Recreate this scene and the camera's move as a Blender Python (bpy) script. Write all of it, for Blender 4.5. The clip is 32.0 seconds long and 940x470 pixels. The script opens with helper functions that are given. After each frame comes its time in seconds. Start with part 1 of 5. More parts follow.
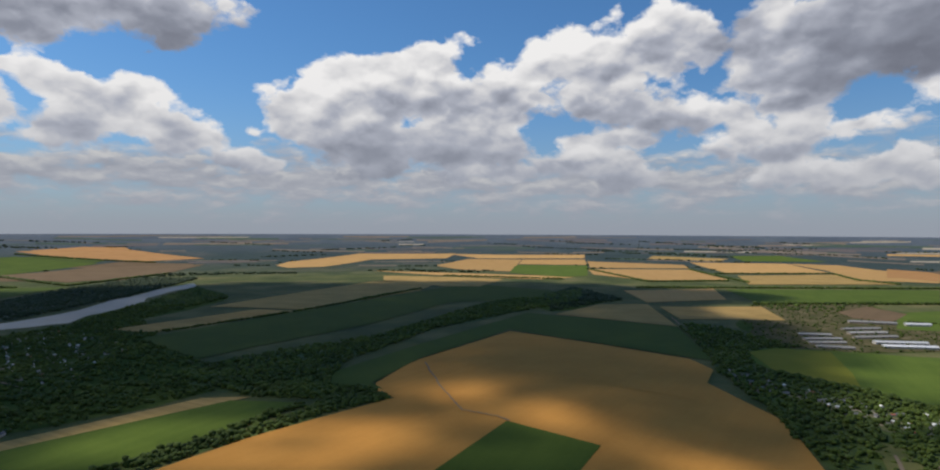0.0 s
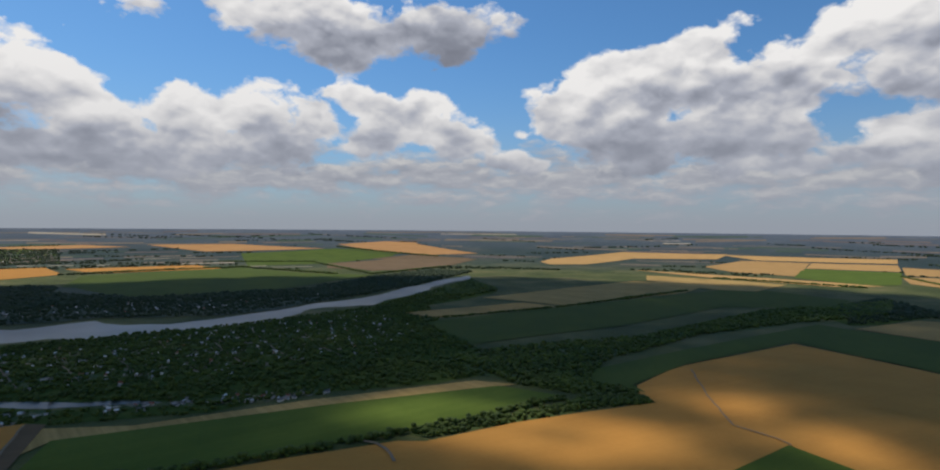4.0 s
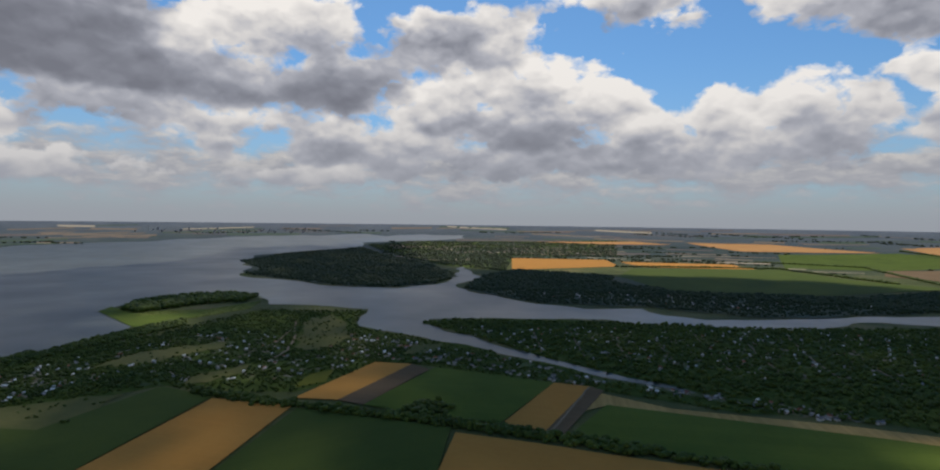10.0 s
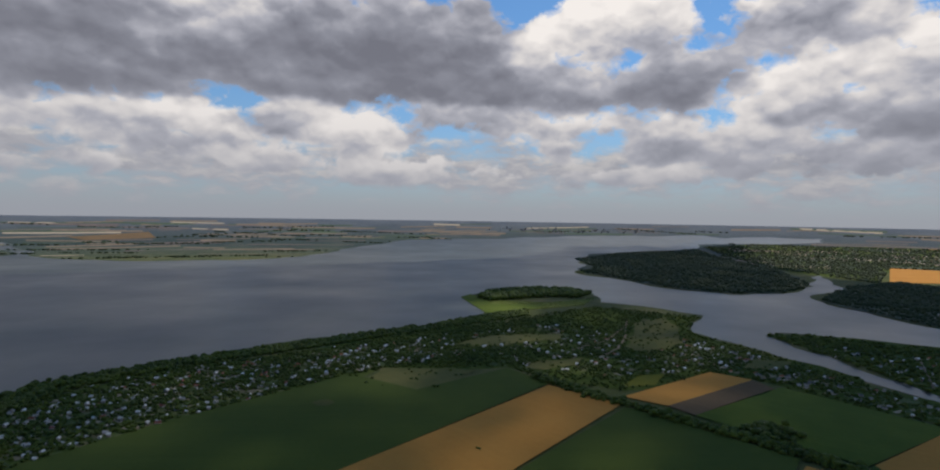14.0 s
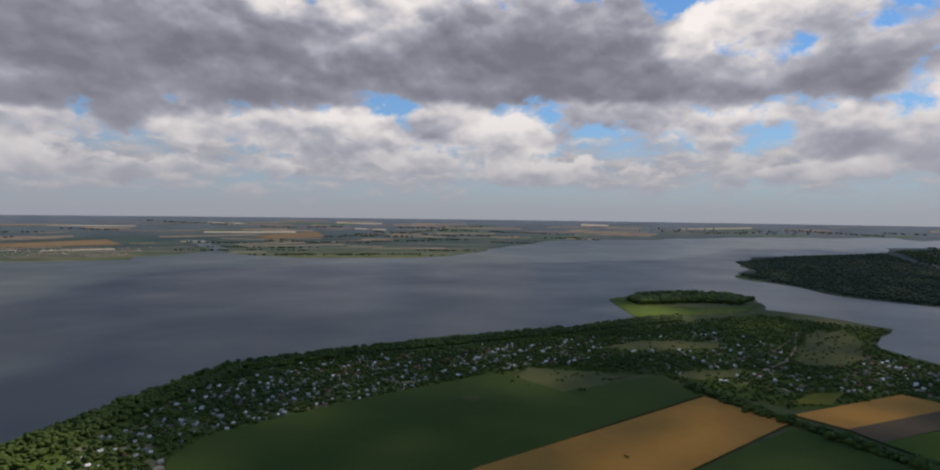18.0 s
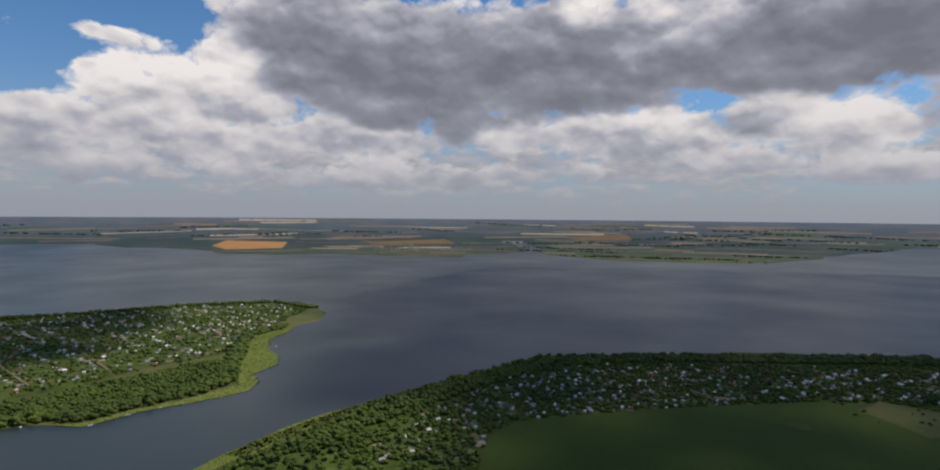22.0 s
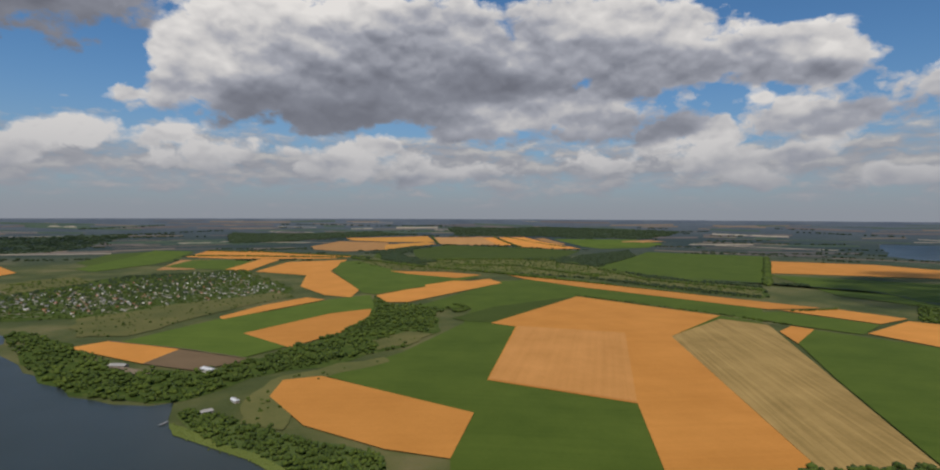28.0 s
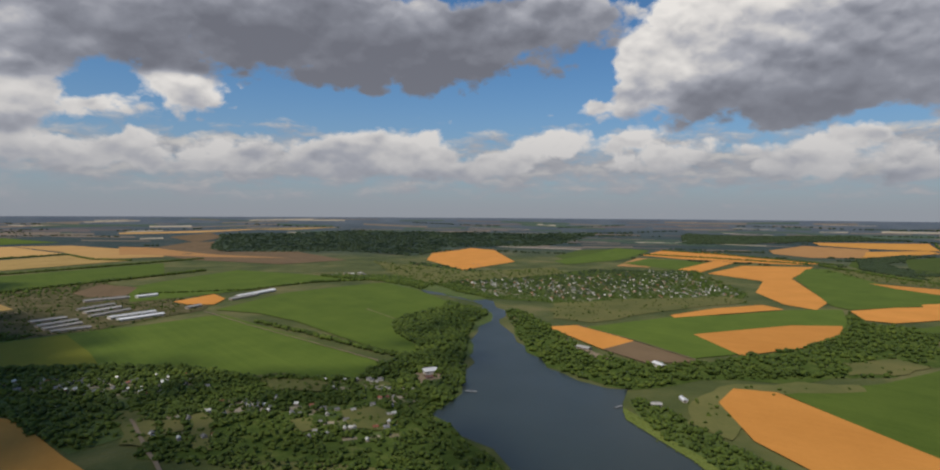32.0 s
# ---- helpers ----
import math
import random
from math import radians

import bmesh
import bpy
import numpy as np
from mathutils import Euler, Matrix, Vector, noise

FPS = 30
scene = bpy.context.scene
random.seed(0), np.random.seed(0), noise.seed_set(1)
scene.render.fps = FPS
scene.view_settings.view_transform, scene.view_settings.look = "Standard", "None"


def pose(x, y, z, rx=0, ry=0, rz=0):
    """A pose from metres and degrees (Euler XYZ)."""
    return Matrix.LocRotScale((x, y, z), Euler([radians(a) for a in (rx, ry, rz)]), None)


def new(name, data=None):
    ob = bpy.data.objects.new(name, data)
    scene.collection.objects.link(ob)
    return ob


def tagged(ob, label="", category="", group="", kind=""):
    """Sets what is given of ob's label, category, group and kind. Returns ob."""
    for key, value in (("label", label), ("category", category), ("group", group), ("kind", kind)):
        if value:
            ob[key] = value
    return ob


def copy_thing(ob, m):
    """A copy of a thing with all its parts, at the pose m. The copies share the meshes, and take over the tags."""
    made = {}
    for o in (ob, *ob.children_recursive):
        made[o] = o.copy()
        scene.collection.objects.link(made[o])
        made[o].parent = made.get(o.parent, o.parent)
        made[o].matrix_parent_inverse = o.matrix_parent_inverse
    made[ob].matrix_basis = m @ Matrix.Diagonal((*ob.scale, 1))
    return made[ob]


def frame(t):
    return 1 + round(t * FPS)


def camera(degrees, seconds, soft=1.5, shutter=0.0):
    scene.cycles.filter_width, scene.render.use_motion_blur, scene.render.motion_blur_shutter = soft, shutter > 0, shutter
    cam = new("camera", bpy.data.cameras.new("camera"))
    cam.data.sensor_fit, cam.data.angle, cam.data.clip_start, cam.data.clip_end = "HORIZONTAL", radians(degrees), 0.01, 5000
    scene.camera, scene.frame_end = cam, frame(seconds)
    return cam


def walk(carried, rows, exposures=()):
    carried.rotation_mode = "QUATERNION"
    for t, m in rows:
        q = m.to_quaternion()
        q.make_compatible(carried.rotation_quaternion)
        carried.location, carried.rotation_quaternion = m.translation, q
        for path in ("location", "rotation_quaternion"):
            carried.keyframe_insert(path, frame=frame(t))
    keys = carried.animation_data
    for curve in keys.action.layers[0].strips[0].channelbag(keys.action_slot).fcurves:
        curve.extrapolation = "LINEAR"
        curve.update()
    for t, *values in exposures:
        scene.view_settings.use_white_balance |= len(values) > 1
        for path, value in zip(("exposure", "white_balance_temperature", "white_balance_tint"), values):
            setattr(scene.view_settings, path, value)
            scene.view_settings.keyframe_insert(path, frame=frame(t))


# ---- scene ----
cam = camera(76.72, 32.0, soft=2.1)
EYE = 200.0
# seconds, yaw, pitch, roll: the aircraft hovers and turns where it is
ROWS = [
    (0.0, -0.00, -0.50, -0.22),
    (0.5, 3.29, -0.52, -0.27),
    (1.0, 6.31, -0.55, -0.32),
    (1.5, 8.81, -0.60, -0.40),
    (2.0, 11.51, -0.66, -0.48),
    (2.5, 14.53, -0.71, -0.54),
    (3.0, 17.95, -0.78, -0.59),
    (3.5, 21.40, -0.82, -0.55),
    (5.5, 34.96, -0.89, -0.54),
    (6.0, 38.09, -0.93, -0.59),
    (6.5, 41.56, -0.98, -0.65),
    (7.0, 45.49, -1.02, -0.72),
    (7.5, 49.79, -1.07, -0.74),
    (8.0, 54.47, -1.11, -0.70),
    (8.5, 59.52, -1.20, -0.69),
    (9.0, 64.43, -1.28, -0.70),
    (9.5, 68.96, -1.34, -0.69),
    (10.0, 73.41, -1.40, -0.70),
    (10.5, 77.91, -1.45, -0.76),
    (11.0, 82.36, -1.51, -0.84),
    (11.5, 86.59, -1.56, -0.85),
    (12.0, 90.75, -1.61, -0.85),
    (12.5, 94.86, -1.66, -0.87),
    (13.0, 98.79, -1.73, -0.87),
    (13.5, 101.90, -1.76, -0.89),
    (14.0, 104.70, -1.79, -0.89),
    (14.5, 107.31, -1.82, -0.88),
    (15.0, 109.50, -1.86, -0.85),
    (15.5, 111.64, -1.86, -0.79),
    (17.5, 117.26, -1.92, -0.74),
    (18.0, 118.78, -1.94, -0.73),
    (18.5, 120.73, -1.95, -0.74),
    (19.0, 123.09, -1.94, -0.73),
    (19.5, 126.23, -1.92, -0.58),
    (20.0, 129.65, -1.91, -0.54),
    (20.5, 133.25, -1.89, -0.53),
    (21.0, 137.51, -1.90, -0.50),
    (21.5, 142.29, -1.93, -0.50),
    (22.0, 147.85, -1.98, -0.47),
    (22.5, 153.85, -1.99, -0.45),
    (23.0, 160.38, -1.99, -0.42),
    (23.5, 168.22, -2.01, -0.41),
    (24.0, 176.81, -2.00, -0.36),
    (24.5, 185.29, -1.99, -0.35),
    (25.0, 193.71, -1.99, -0.31),
    (25.5, 203.69, -2.05, -0.22),
    (26.0, 215.68, -2.06, -0.24),
    (26.5, 227.18, -2.03, -0.25),
    (28.5, 258.89, -1.96, -0.22),
    (29.0, 264.69, -1.95, -0.20),
    (29.5, 270.06, -2.01, -0.21),
    (30.0, 275.78, -2.04, -0.26),
    (30.5, 281.40, -2.05, -0.33),
    (31.0, 286.52, -2.10, -0.35),
    (31.5, 290.85, -2.11, -0.38),
    (32.0, 294.31, -2.10, -0.37),
]
walk(cam, [(t, pose(0, 0, EYE, 90 + pitch, roll, yaw)) for t, yaw, pitch, roll in ROWS],
     [(0.0, -0.12, 6200, 12), (6.0, -0.14, 6300, 12), (12.0, -0.12, 6500, 13), (19.0, -0.07, 6500, 16), (24.0, -0.2, 6350, 15), (26.5, -0.2, 6350, 14), (29.0, -0.42, 6400, 12), (32.0, -0.25, 6450, 12)])

# ---- light ----
SUN_AZ, SUN_EL = 75.0, 57.0
SUN_DIR = Vector((-math.sin(radians(SUN_AZ)) * math.cos(radians(SUN_EL)), math.cos(radians(SUN_AZ)) * math.cos(radians(SUN_EL)), math.sin(radians(SUN_EL))))
sun_data = bpy.data.lights.new("sun", "SUN")
sun_data.energy, sun_data.angle, sun_data.color = 3.8, radians(1.0), (1.0, 0.92, 0.8)
sun = new("sun", sun_data)
sun.rotation_euler = SUN_DIR.to_track_quat("Z", "Y").to_euler()

world = bpy.data.worlds.new("sky")
scene.world = world
world.use_nodes = True
wt = world.node_tree
wt.nodes.clear()


def wlink(value, socket):
    if hasattr(value, "is_output"):
        wt.links.new(value, socket)
    else:
        socket.default_value = value


def wmath(op, a, b=0.0, c=0.0, clamp=False):
    n = wt.nodes.new("ShaderNodeMath")
    n.operation, n.use_clamp = op, clamp
    for v, s in zip((a, b, c), n.inputs):
        wlink(v, s)
    return n.outputs[0]


def wvec(op, a, b=None, c=None):
    n = wt.nodes.new("ShaderNodeVectorMath")
    n.operation = op
    for v, s in zip((a, b, c), n.inputs):
        if v is not None:
            wlink(v, s)
    return n.outputs["Value"] if op in ("LENGTH", "DOT_PRODUCT") else n.outputs["Vector"]


def wmix(fac, a, b):
    n = wt.nodes.new("ShaderNodeMix")
    n.data_type = "RGBA"
    wlink(fac, n.inputs[0])
    wlink(a, n.inputs[6])
    wlink(b, n.inputs[7])
    return n.outputs[2]


def wnoise(vector, scale, detail, rough):
    n = wt.nodes.new("ShaderNodeTexNoise")
    wlink(vector, n.inputs["Vector"])
    n.inputs["Scale"].default_value, n.inputs["Detail"].default_value, n.inputs["Roughness"].default_value = scale, detail, rough
    return n.outputs["Fac"]


def wnoise_colour(vector, scale):
    n = wt.nodes.new("ShaderNodeTexNoise")
    wlink(vector, n.inputs["Vector"])
    n.inputs["Scale"].default_value, n.inputs["Detail"].default_value = scale, 3.0
    return n.outputs["Color"]


def wramp(fac, stops):
    n = wt.nodes.new("ShaderNodeValToRGB")
    wlink(fac, n.inputs[0])
    ramp = n.color_ramp
    while len(ramp.elements) < len(stops):
        ramp.elements.new(0.5)
    for e, (p, col) in zip(ramp.elements, stops):
        e.position, e.color = p, (*col, 1)
    return n.outputs[0]


coords = wt.nodes.new("ShaderNodeTexCoord").outputs["Generated"]
unit = wvec("NORMALIZE", coords)
split = wt.nodes.new("ShaderNodeSeparateXYZ")
wt.links.new(unit, split.inputs[0])
DEG = 180.0 / math.pi
azimuth = wmath("MULTIPLY", wmath("ARCTAN2", wmath("MULTIPLY", split.outputs[0], -1.0), split.outputs[1]), DEG)
azimuth = wmath("ADD", azimuth, wmath("MULTIPLY", wmath("LESS_THAN", azimuth, 0.0), 360.0))
elevation = wmath("MULTIPLY", wmath("ARCSINE", split.outputs[2]), DEG)
stretched = wvec("MULTIPLY", unit, (1.0, 1.0, 1.5))
warp = wmath("MULTIPLY_ADD", wnoise(stretched, 9.0, 3.0, 0.5), 7.0, -3.5)
warp_b = wmath("MULTIPLY_ADD", wnoise(wvec("ADD", stretched, (3.1, 1.7, 5.3)), 9.0, 3.0, 0.5), 4.0, -2.0)
joined = wt.nodes.new("ShaderNodeCombineXYZ")
wt.links.new(wmath("ADD", azimuth, warp), joined.inputs[0])
wt.links.new(wmath("ADD", elevation, warp_b), joined.inputs[1])
place = joined.outputs[0]
SKY = {"weight": 0.0, "tone": 0.0}


bank_tree = bpy.data.node_groups.new("cumulus", "ShaderNodeTree")
for label, kind in (("place", "Vector"), ("size", "Vector"), ("middle", "Vector"), ("slope", "Float"), ("tone", "Float"), ("weights", "Float"), ("tones", "Float")):
    bank_tree.interface.new_socket(label, in_out="INPUT", socket_type="NodeSocket" + kind)
for label in ("weights", "tones"):
    bank_tree.interface.new_socket(label, in_out="OUTPUT", socket_type="NodeSocketFloat")
wt = bank_tree
b_in, b_out = wt.nodes.new("NodeGroupInput").outputs, wt.nodes.new("NodeGroupOutput").inputs
b_local = wvec("MULTIPLY_ADD", b_in[0], b_in[1], b_in[2])
b_weight = wmath("EXPONENT", wmath("MULTIPLY", wmath("SUBTRACT", 1.0, wvec("LENGTH", b_local)), b_in[3]))
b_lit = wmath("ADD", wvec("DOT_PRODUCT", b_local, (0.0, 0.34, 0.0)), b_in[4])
wlink(wmath("ADD", b_in[5], b_weight), b_out[0])
wlink(wmath("MULTIPLY_ADD", b_weight, b_lit, b_in[6]), b_out[1])
wt = world.node_tree


def cloud_bank(az, el, half_width, half_height, tone):
    """One cumulus of the sky, by its middle and half size in degrees; tone below 0 for a thick grey one, above 0 for a sunlit one."""
    for a in (az,) if 50 < az < 310 else (az, az - 360 if az > 180 else az + 360):
        n = wt.nodes.new("ShaderNodeGroup")
        n.node_tree = bank_tree
        n.inputs[1].default_value = (1 / half_width, 1 / half_height, 0.0)
        n.inputs[2].default_value = (-a / half_width, -el / half_height, 0.0)
        n.inputs[3].default_value = 7.0 * min(1.0, max(0.34, (half_height / 4.0) ** 0.75))
        n.inputs[4].default_value = tone
        wlink(place, n.inputs[0])
        wlink(SKY["weight"], n.inputs[5])
        wlink(SKY["tone"], n.inputs[6])
        SKY["weight"], SKY["tone"] = n.outputs[0], n.outputs[1]


cloud_bank(43.6, 9.7, 2.2, 2.2, 0.1)
cloud_bank(42.5, 7.3, 3, 1.3, -0.1)
cloud_bank(38.5, 8.7, 1.8, 1.7, 0.05)
cloud_bank(37.9, 11.8, 1.7, 1.4, 0.3)
cloud_bank(34.6, 11, 2.7, 1.7, 0.25)
cloud_bank(29.7, 10, 2.9, 2, 0.2)
cloud_bank(32.4, 8, 5.2, 1.6, 0.1)
cloud_bank(26, 7.9, 3.6, 2.1, 0.05)
cloud_bank(20.2, 6.2, 3, 0.9, 0.2)
cloud_bank(20.7, 9, 1.1, 0.6, 0.3)
cloud_bank(17.4, 11.8, 2.2, 1.6, 0.3)
cloud_bank(12.4, 12, 5.1, 3.5, 0.25)
cloud_bank(2.6, 16.4, 3.5, 1.8, 0.3)
cloud_bank(5.5, 13.2, 6.3, 3, 0.2)
cloud_bank(10, 8.1, 6.3, 2.8, -0.1)
cloud_bank(0.8, 8.7, 6.8, 3.4, -0.05)
cloud_bank(356.9, 12.5, 3.3, 2.2, 0.1)
cloud_bank(352.5, 16, 2.7, 2.3, 0.35)
cloud_bank(347.2, 15.1, 4.6, 3, 0.25)
cloud_bank(341.7, 16.6, 4, 3.6, 0.1)
cloud_bank(345.6, 11.4, 6.6, 2.3, -0.05)
cloud_bank(338.9, 11.1, 1.8, 1.5, 0.3)
cloud_bank(330.6, 14.1, 5.7, 3.5, -0.15)
cloud_bank(334.6, 13.8, 2.1, 1.8, 0.2)
cloud_bank(332.2, 16.1, 2.4, 2.2, 0.15)
cloud_bank(332.5, 10.5, 5.2, 1.1, 0.1)
cloud_bank(331.7, 8.1, 3.1, 1.9, 0.05)
cloud_bank(336.2, 7, 2.6, 0.9, 0.1)
cloud_bank(333.3, 5.1, 2, 0.9, 0.15)
cloud_bank(328.8, 4.7, 1.5, 1.3, 0.2)
cloud_bank(349.7, 6.6, 4.2, 1.1, 0.15)
cloud_bank(344.6, 5.3, 4.5, 1.4, 0)
cloud_bank(358, 5.6, 3.4, 1.1, 0.1)
cloud_bank(346.1, 8.3, 3, 0.8, 0.05)
cloud_bank(74.7, 16.7, 7.1, 3, 0)
cloud_bank(57.2, 19.9, 8.5, 1.5, 0.15)
cloud_bank(54.3, 17.4, 1.5, 1.1, 0.3)
cloud_bank(73.7, 12, 3.1, 2.4, 0.3)
cloud_bank(67.3, 12.2, 4.9, 2.7, 0.3)
cloud_bank(60.6, 10.8, 4, 3, 0.3)
cloud_bank(75.7, 9.5, 6.5, 2.4, 0)
cloud_bank(67.3, 8.6, 6, 2.2, -0.3)
cloud_bank(57.1, 7.9, 3.5, 2.6, 0.1)
cloud_bank(50.2, 9, 4.3, 2.8, 0.3)
cloud_bank(44.5, 9.8, 3.3, 2.2, 0.25)
cloud_bank(42.8, 7.6, 3.3, 1.7, -0.1)
cloud_bank(47.9, 6.2, 6.2, 1.7, 0)
cloud_bank(78.6, 6.7, 5.8, 1.5, -0.05)
cloud_bank(71.6, 5.7, 7.8, 1.3, -0.1)
cloud_bank(62.2, 5.8, 6.8, 1.7, -0.05)
cloud_bank(38.2, 17.9, 9, 3, 0)
cloud_bank(28.2, 17.9, 7, 2, -0.2)
cloud_bank(123.3, 15.3, 10.6, 4, -0.5)
cloud_bank(111, 15.7, 11, 4.5, -0.5)
cloud_bank(103.6, 12.7, 10.8, 2.7, -0.45)
cloud_bank(119.1, 12.2, 11.1, 2.2, -0.45)
cloud_bank(98.6, 15.4, 3.4, 2.1, 0.5)
cloud_bank(90.1, 18, 6.8, 3.1, 0.35)
cloud_bank(94.6, 12, 5.2, 2.5, -0.2)
cloud_bank(86.6, 12.7, 6.2, 3.2, -0.35)
cloud_bank(121.2, 8.6, 4.7, 2.4, 0.1)
cloud_bank(115.4, 7.4, 3.3, 1.4, 0.2)
cloud_bank(126.9, 8, 2.7, 1.8, 0.15)
cloud_bank(123.3, 5.1, 4.5, 1.4, 0.05)
cloud_bank(111.9, 3.9, 5.5, 1.1, 0.1)
cloud_bank(105.7, 9.4, 5.4, 1.3, -0.05)
cloud_bank(95.7, 8.4, 6.2, 2, 0.15)
cloud_bank(96.2, 6.4, 2, 0.8, 0.3)
cloud_bank(87.1, 7.2, 4.6, 1.9, -0.1)
cloud_bank(80.8, 6.6, 5, 2, 0.05)
cloud_bank(88.7, 4, 5.2, 0.8, 0.1)
cloud_bank(75.4, 10.9, 4.3, 2.7, 0.2)
cloud_bank(155.2, 14.3, 10.1, 3.5, -0.45)
cloud_bank(141.9, 16.2, 12.3, 3.8, -0.35)
cloud_bank(153.3, 10.1, 10.2, 2.4, -0.35)
cloud_bank(139.4, 11.5, 11.2, 2.4, -0.45)
cloud_bank(126.9, 15.9, 8.4, 4.7, -0.1)
cloud_bank(129.1, 16.6, 3.4, 2.6, 0.2)
cloud_bank(145.8, 17.2, 2.3, 1.2, 0.4)
cloud_bank(137.8, 17.7, 3.2, 2, 0.2)
cloud_bank(122.8, 12.8, 9.1, 2.4, -0.4)
cloud_bank(144.4, 7.7, 2.9, 1.6, 0.3)
cloud_bank(156.8, 6.7, 4.1, 1.1, 0)
cloud_bank(138.3, 7.6, 4.7, 1.5, 0.1)
cloud_bank(130.7, 7.9, 3.9, 2, 0.35)
cloud_bank(127.4, 6.9, 3.4, 1.6, 0.2)
cloud_bank(133.5, 5.9, 3.9, 0.8, -0.2)
cloud_bank(121.6, 8.7, 2.8, 1.7, 0.25)
cloud_bank(117, 7.4, 5.2, 1.8, 0.4)
cloud_bank(152.5, 3.7, 5.5, 1.2, 0.1)
cloud_bank(146.3, 4, 4.7, 1.1, 0.05)
cloud_bank(136.7, 4.5, 2.7, 1, 0.25)
cloud_bank(123.3, 4.7, 5.2, 1, 0.25)
cloud_bank(110.7, 4.2, 5, 0.8, 0.3)
cloud_bank(162.2, 16.3, 9.5, 4.6, -0.35)
cloud_bank(153, 14.4, 10.2, 4.8, -0.4)
cloud_bank(166.6, 17.6, 4.9, 2, 0.1)
cloud_bank(169.8, 13.3, 3.2, 2.9, 0.3)
cloud_bank(161.6, 11.6, 9.5, 2.8, -0.35)
cloud_bank(173.5, 11.4, 4.6, 2, 0.4)
cloud_bank(176.5, 9.7, 5.3, 2, 0.15)
cloud_bank(167.7, 9.7, 5.5, 2.2, 0.1)
cloud_bank(182.5, 8.2, 4, 1.4, 0.15)
cloud_bank(184.3, 6.1, 3.8, 1.7, 0.1)
cloud_bank(177, 6.8, 4.4, 1.8, 0.2)
cloud_bank(170.9, 6.6, 5.8, 1.6, 0.15)
cloud_bank(163.3, 6.9, 6.2, 2, 0.1)
cloud_bank(158.7, 6.4, 2.8, 1.1, 0.2)
cloud_bank(189.9, 5.2, 3.4, 1.9, 0.15)
cloud_bank(169.8, 5, 3.2, 0.9, 0.25)
cloud_bank(166.6, 3.4, 7.1, 0.8, 0.15)
cloud_bank(161.6, 3.8, 3.4, 0.8, 0.2)
cloud_bank(180.3, 4.3, 3.2, 1.1, 0.1)
cloud_bank(178.4, 14.1, 2.1, 0.6, 0.2)
cloud_bank(194, 17.1, 8.5, 3.1, 0.2)
cloud_bank(199.2, 16.4, 4.5, 2.3, 0.15)
cloud_bank(206.4, 15.1, 3.8, 1.8, 0.25)
cloud_bank(195.2, 12.3, 6.8, 2.2, -0.15)
cloud_bank(201.4, 11.1, 6.7, 2.1, 0.1)
cloud_bank(190.6, 15.5, 4, 2.4, 0.1)
cloud_bank(213.3, 10.2, 4.5, 1.8, 0.15)
cloud_bank(207.5, 8.4, 6, 1.6, 0.05)
cloud_bank(198.6, 8.9, 8.5, 2, 0.1)
cloud_bank(208.1, 5.9, 4.3, 1.4, 0.2)
cloud_bank(189.4, 5.3, 3.4, 1.4, 0.45)
cloud_bank(194, 6.2, 2, 1.1, 0.2)
cloud_bank(199.7, 5.4, 2.3, 1, 0.25)
cloud_bank(226.9, 13.8, 7.2, 2.6, 0)
cloud_bank(222.8, 12.5, 3.9, 1.6, 0.1)
cloud_bank(225.4, 9.4, 3.3, 1.3, 0.2)
cloud_bank(221.9, 8.3, 4.9, 1.4, -0.1)
cloud_bank(229.8, 5.7, 3, 1.6, 0.2)
cloud_bank(225.4, 5.3, 3.8, 0.9, 0.1)
cloud_bank(227.1, 3.3, 2, 0.9, 0.2)
cloud_bank(215.4, 3, 3.9, 0.8, 0.15)
cloud_bank(203.1, 3.2, 2.5, 0.9, 0.3)
cloud_bank(259.6, 14.4, 10.2, 3.6, -0.2)
cloud_bank(263.1, 10.7, 7.5, 2.2, -0.5)
cloud_bank(250.7, 13.1, 9.6, 3.5, -0.3)
cloud_bank(239.9, 16.1, 10.8, 3.6, 0)
cloud_bank(235.4, 13.7, 7.3, 2.7, -0.1)
cloud_bank(249.3, 10, 8.9, 2, 0)
cloud_bank(239.9, 9.2, 7.1, 1.9, -0.1)
cloud_bank(235.4, 7.7, 4.5, 1.1, -0.3)
cloud_bank(259.3, 6.1, 2.7, 0.9, 0.3)
cloud_bank(264, 4.8, 2.2, 1, 0.2)
cloud_bank(256.3, 3.8, 5.7, 0.9, 0.15)
cloud_bank(241, 5.1, 3.2, 1.1, 0.4)
cloud_bank(230.9, 5.4, 5.2, 1.4, 0.4)
cloud_bank(300.3, 16.1, 14, 3.4, -0.55)
cloud_bank(287, 17.8, 7.3, 2.4, -0.3)
cloud_bank(296.8, 13.8, 5.9, 1.3, -0.5)
cloud_bank(277.2, 13.8, 3.3, 4.2, 0.35)
cloud_bank(272.6, 16.5, 5.1, 3.2, 0.3)
cloud_bank(267.5, 17.5, 5.1, 2.6, 0.4)
cloud_bank(264.6, 13.8, 10.7, 3.8, -0.1)
cloud_bank(269.2, 10.6, 9.7, 2.5, -0.3)
cloud_bank(255.2, 13.5, 10.6, 4.7, -0.25)
cloud_bank(258, 17.7, 8.1, 2.5, 0.1)
cloud_bank(249.9, 8.5, 5, 1.1, 0.1)
cloud_bank(282.2, 9.7, 2.8, 0.8, 0.2)
cloud_bank(303.4, 5.7, 5.7, 1.3, 0.1)
cloud_bank(301.8, 4.4, 5.8, 1.2, 0.25)
cloud_bank(295.6, 4.2, 1.8, 0.7, 0.3)
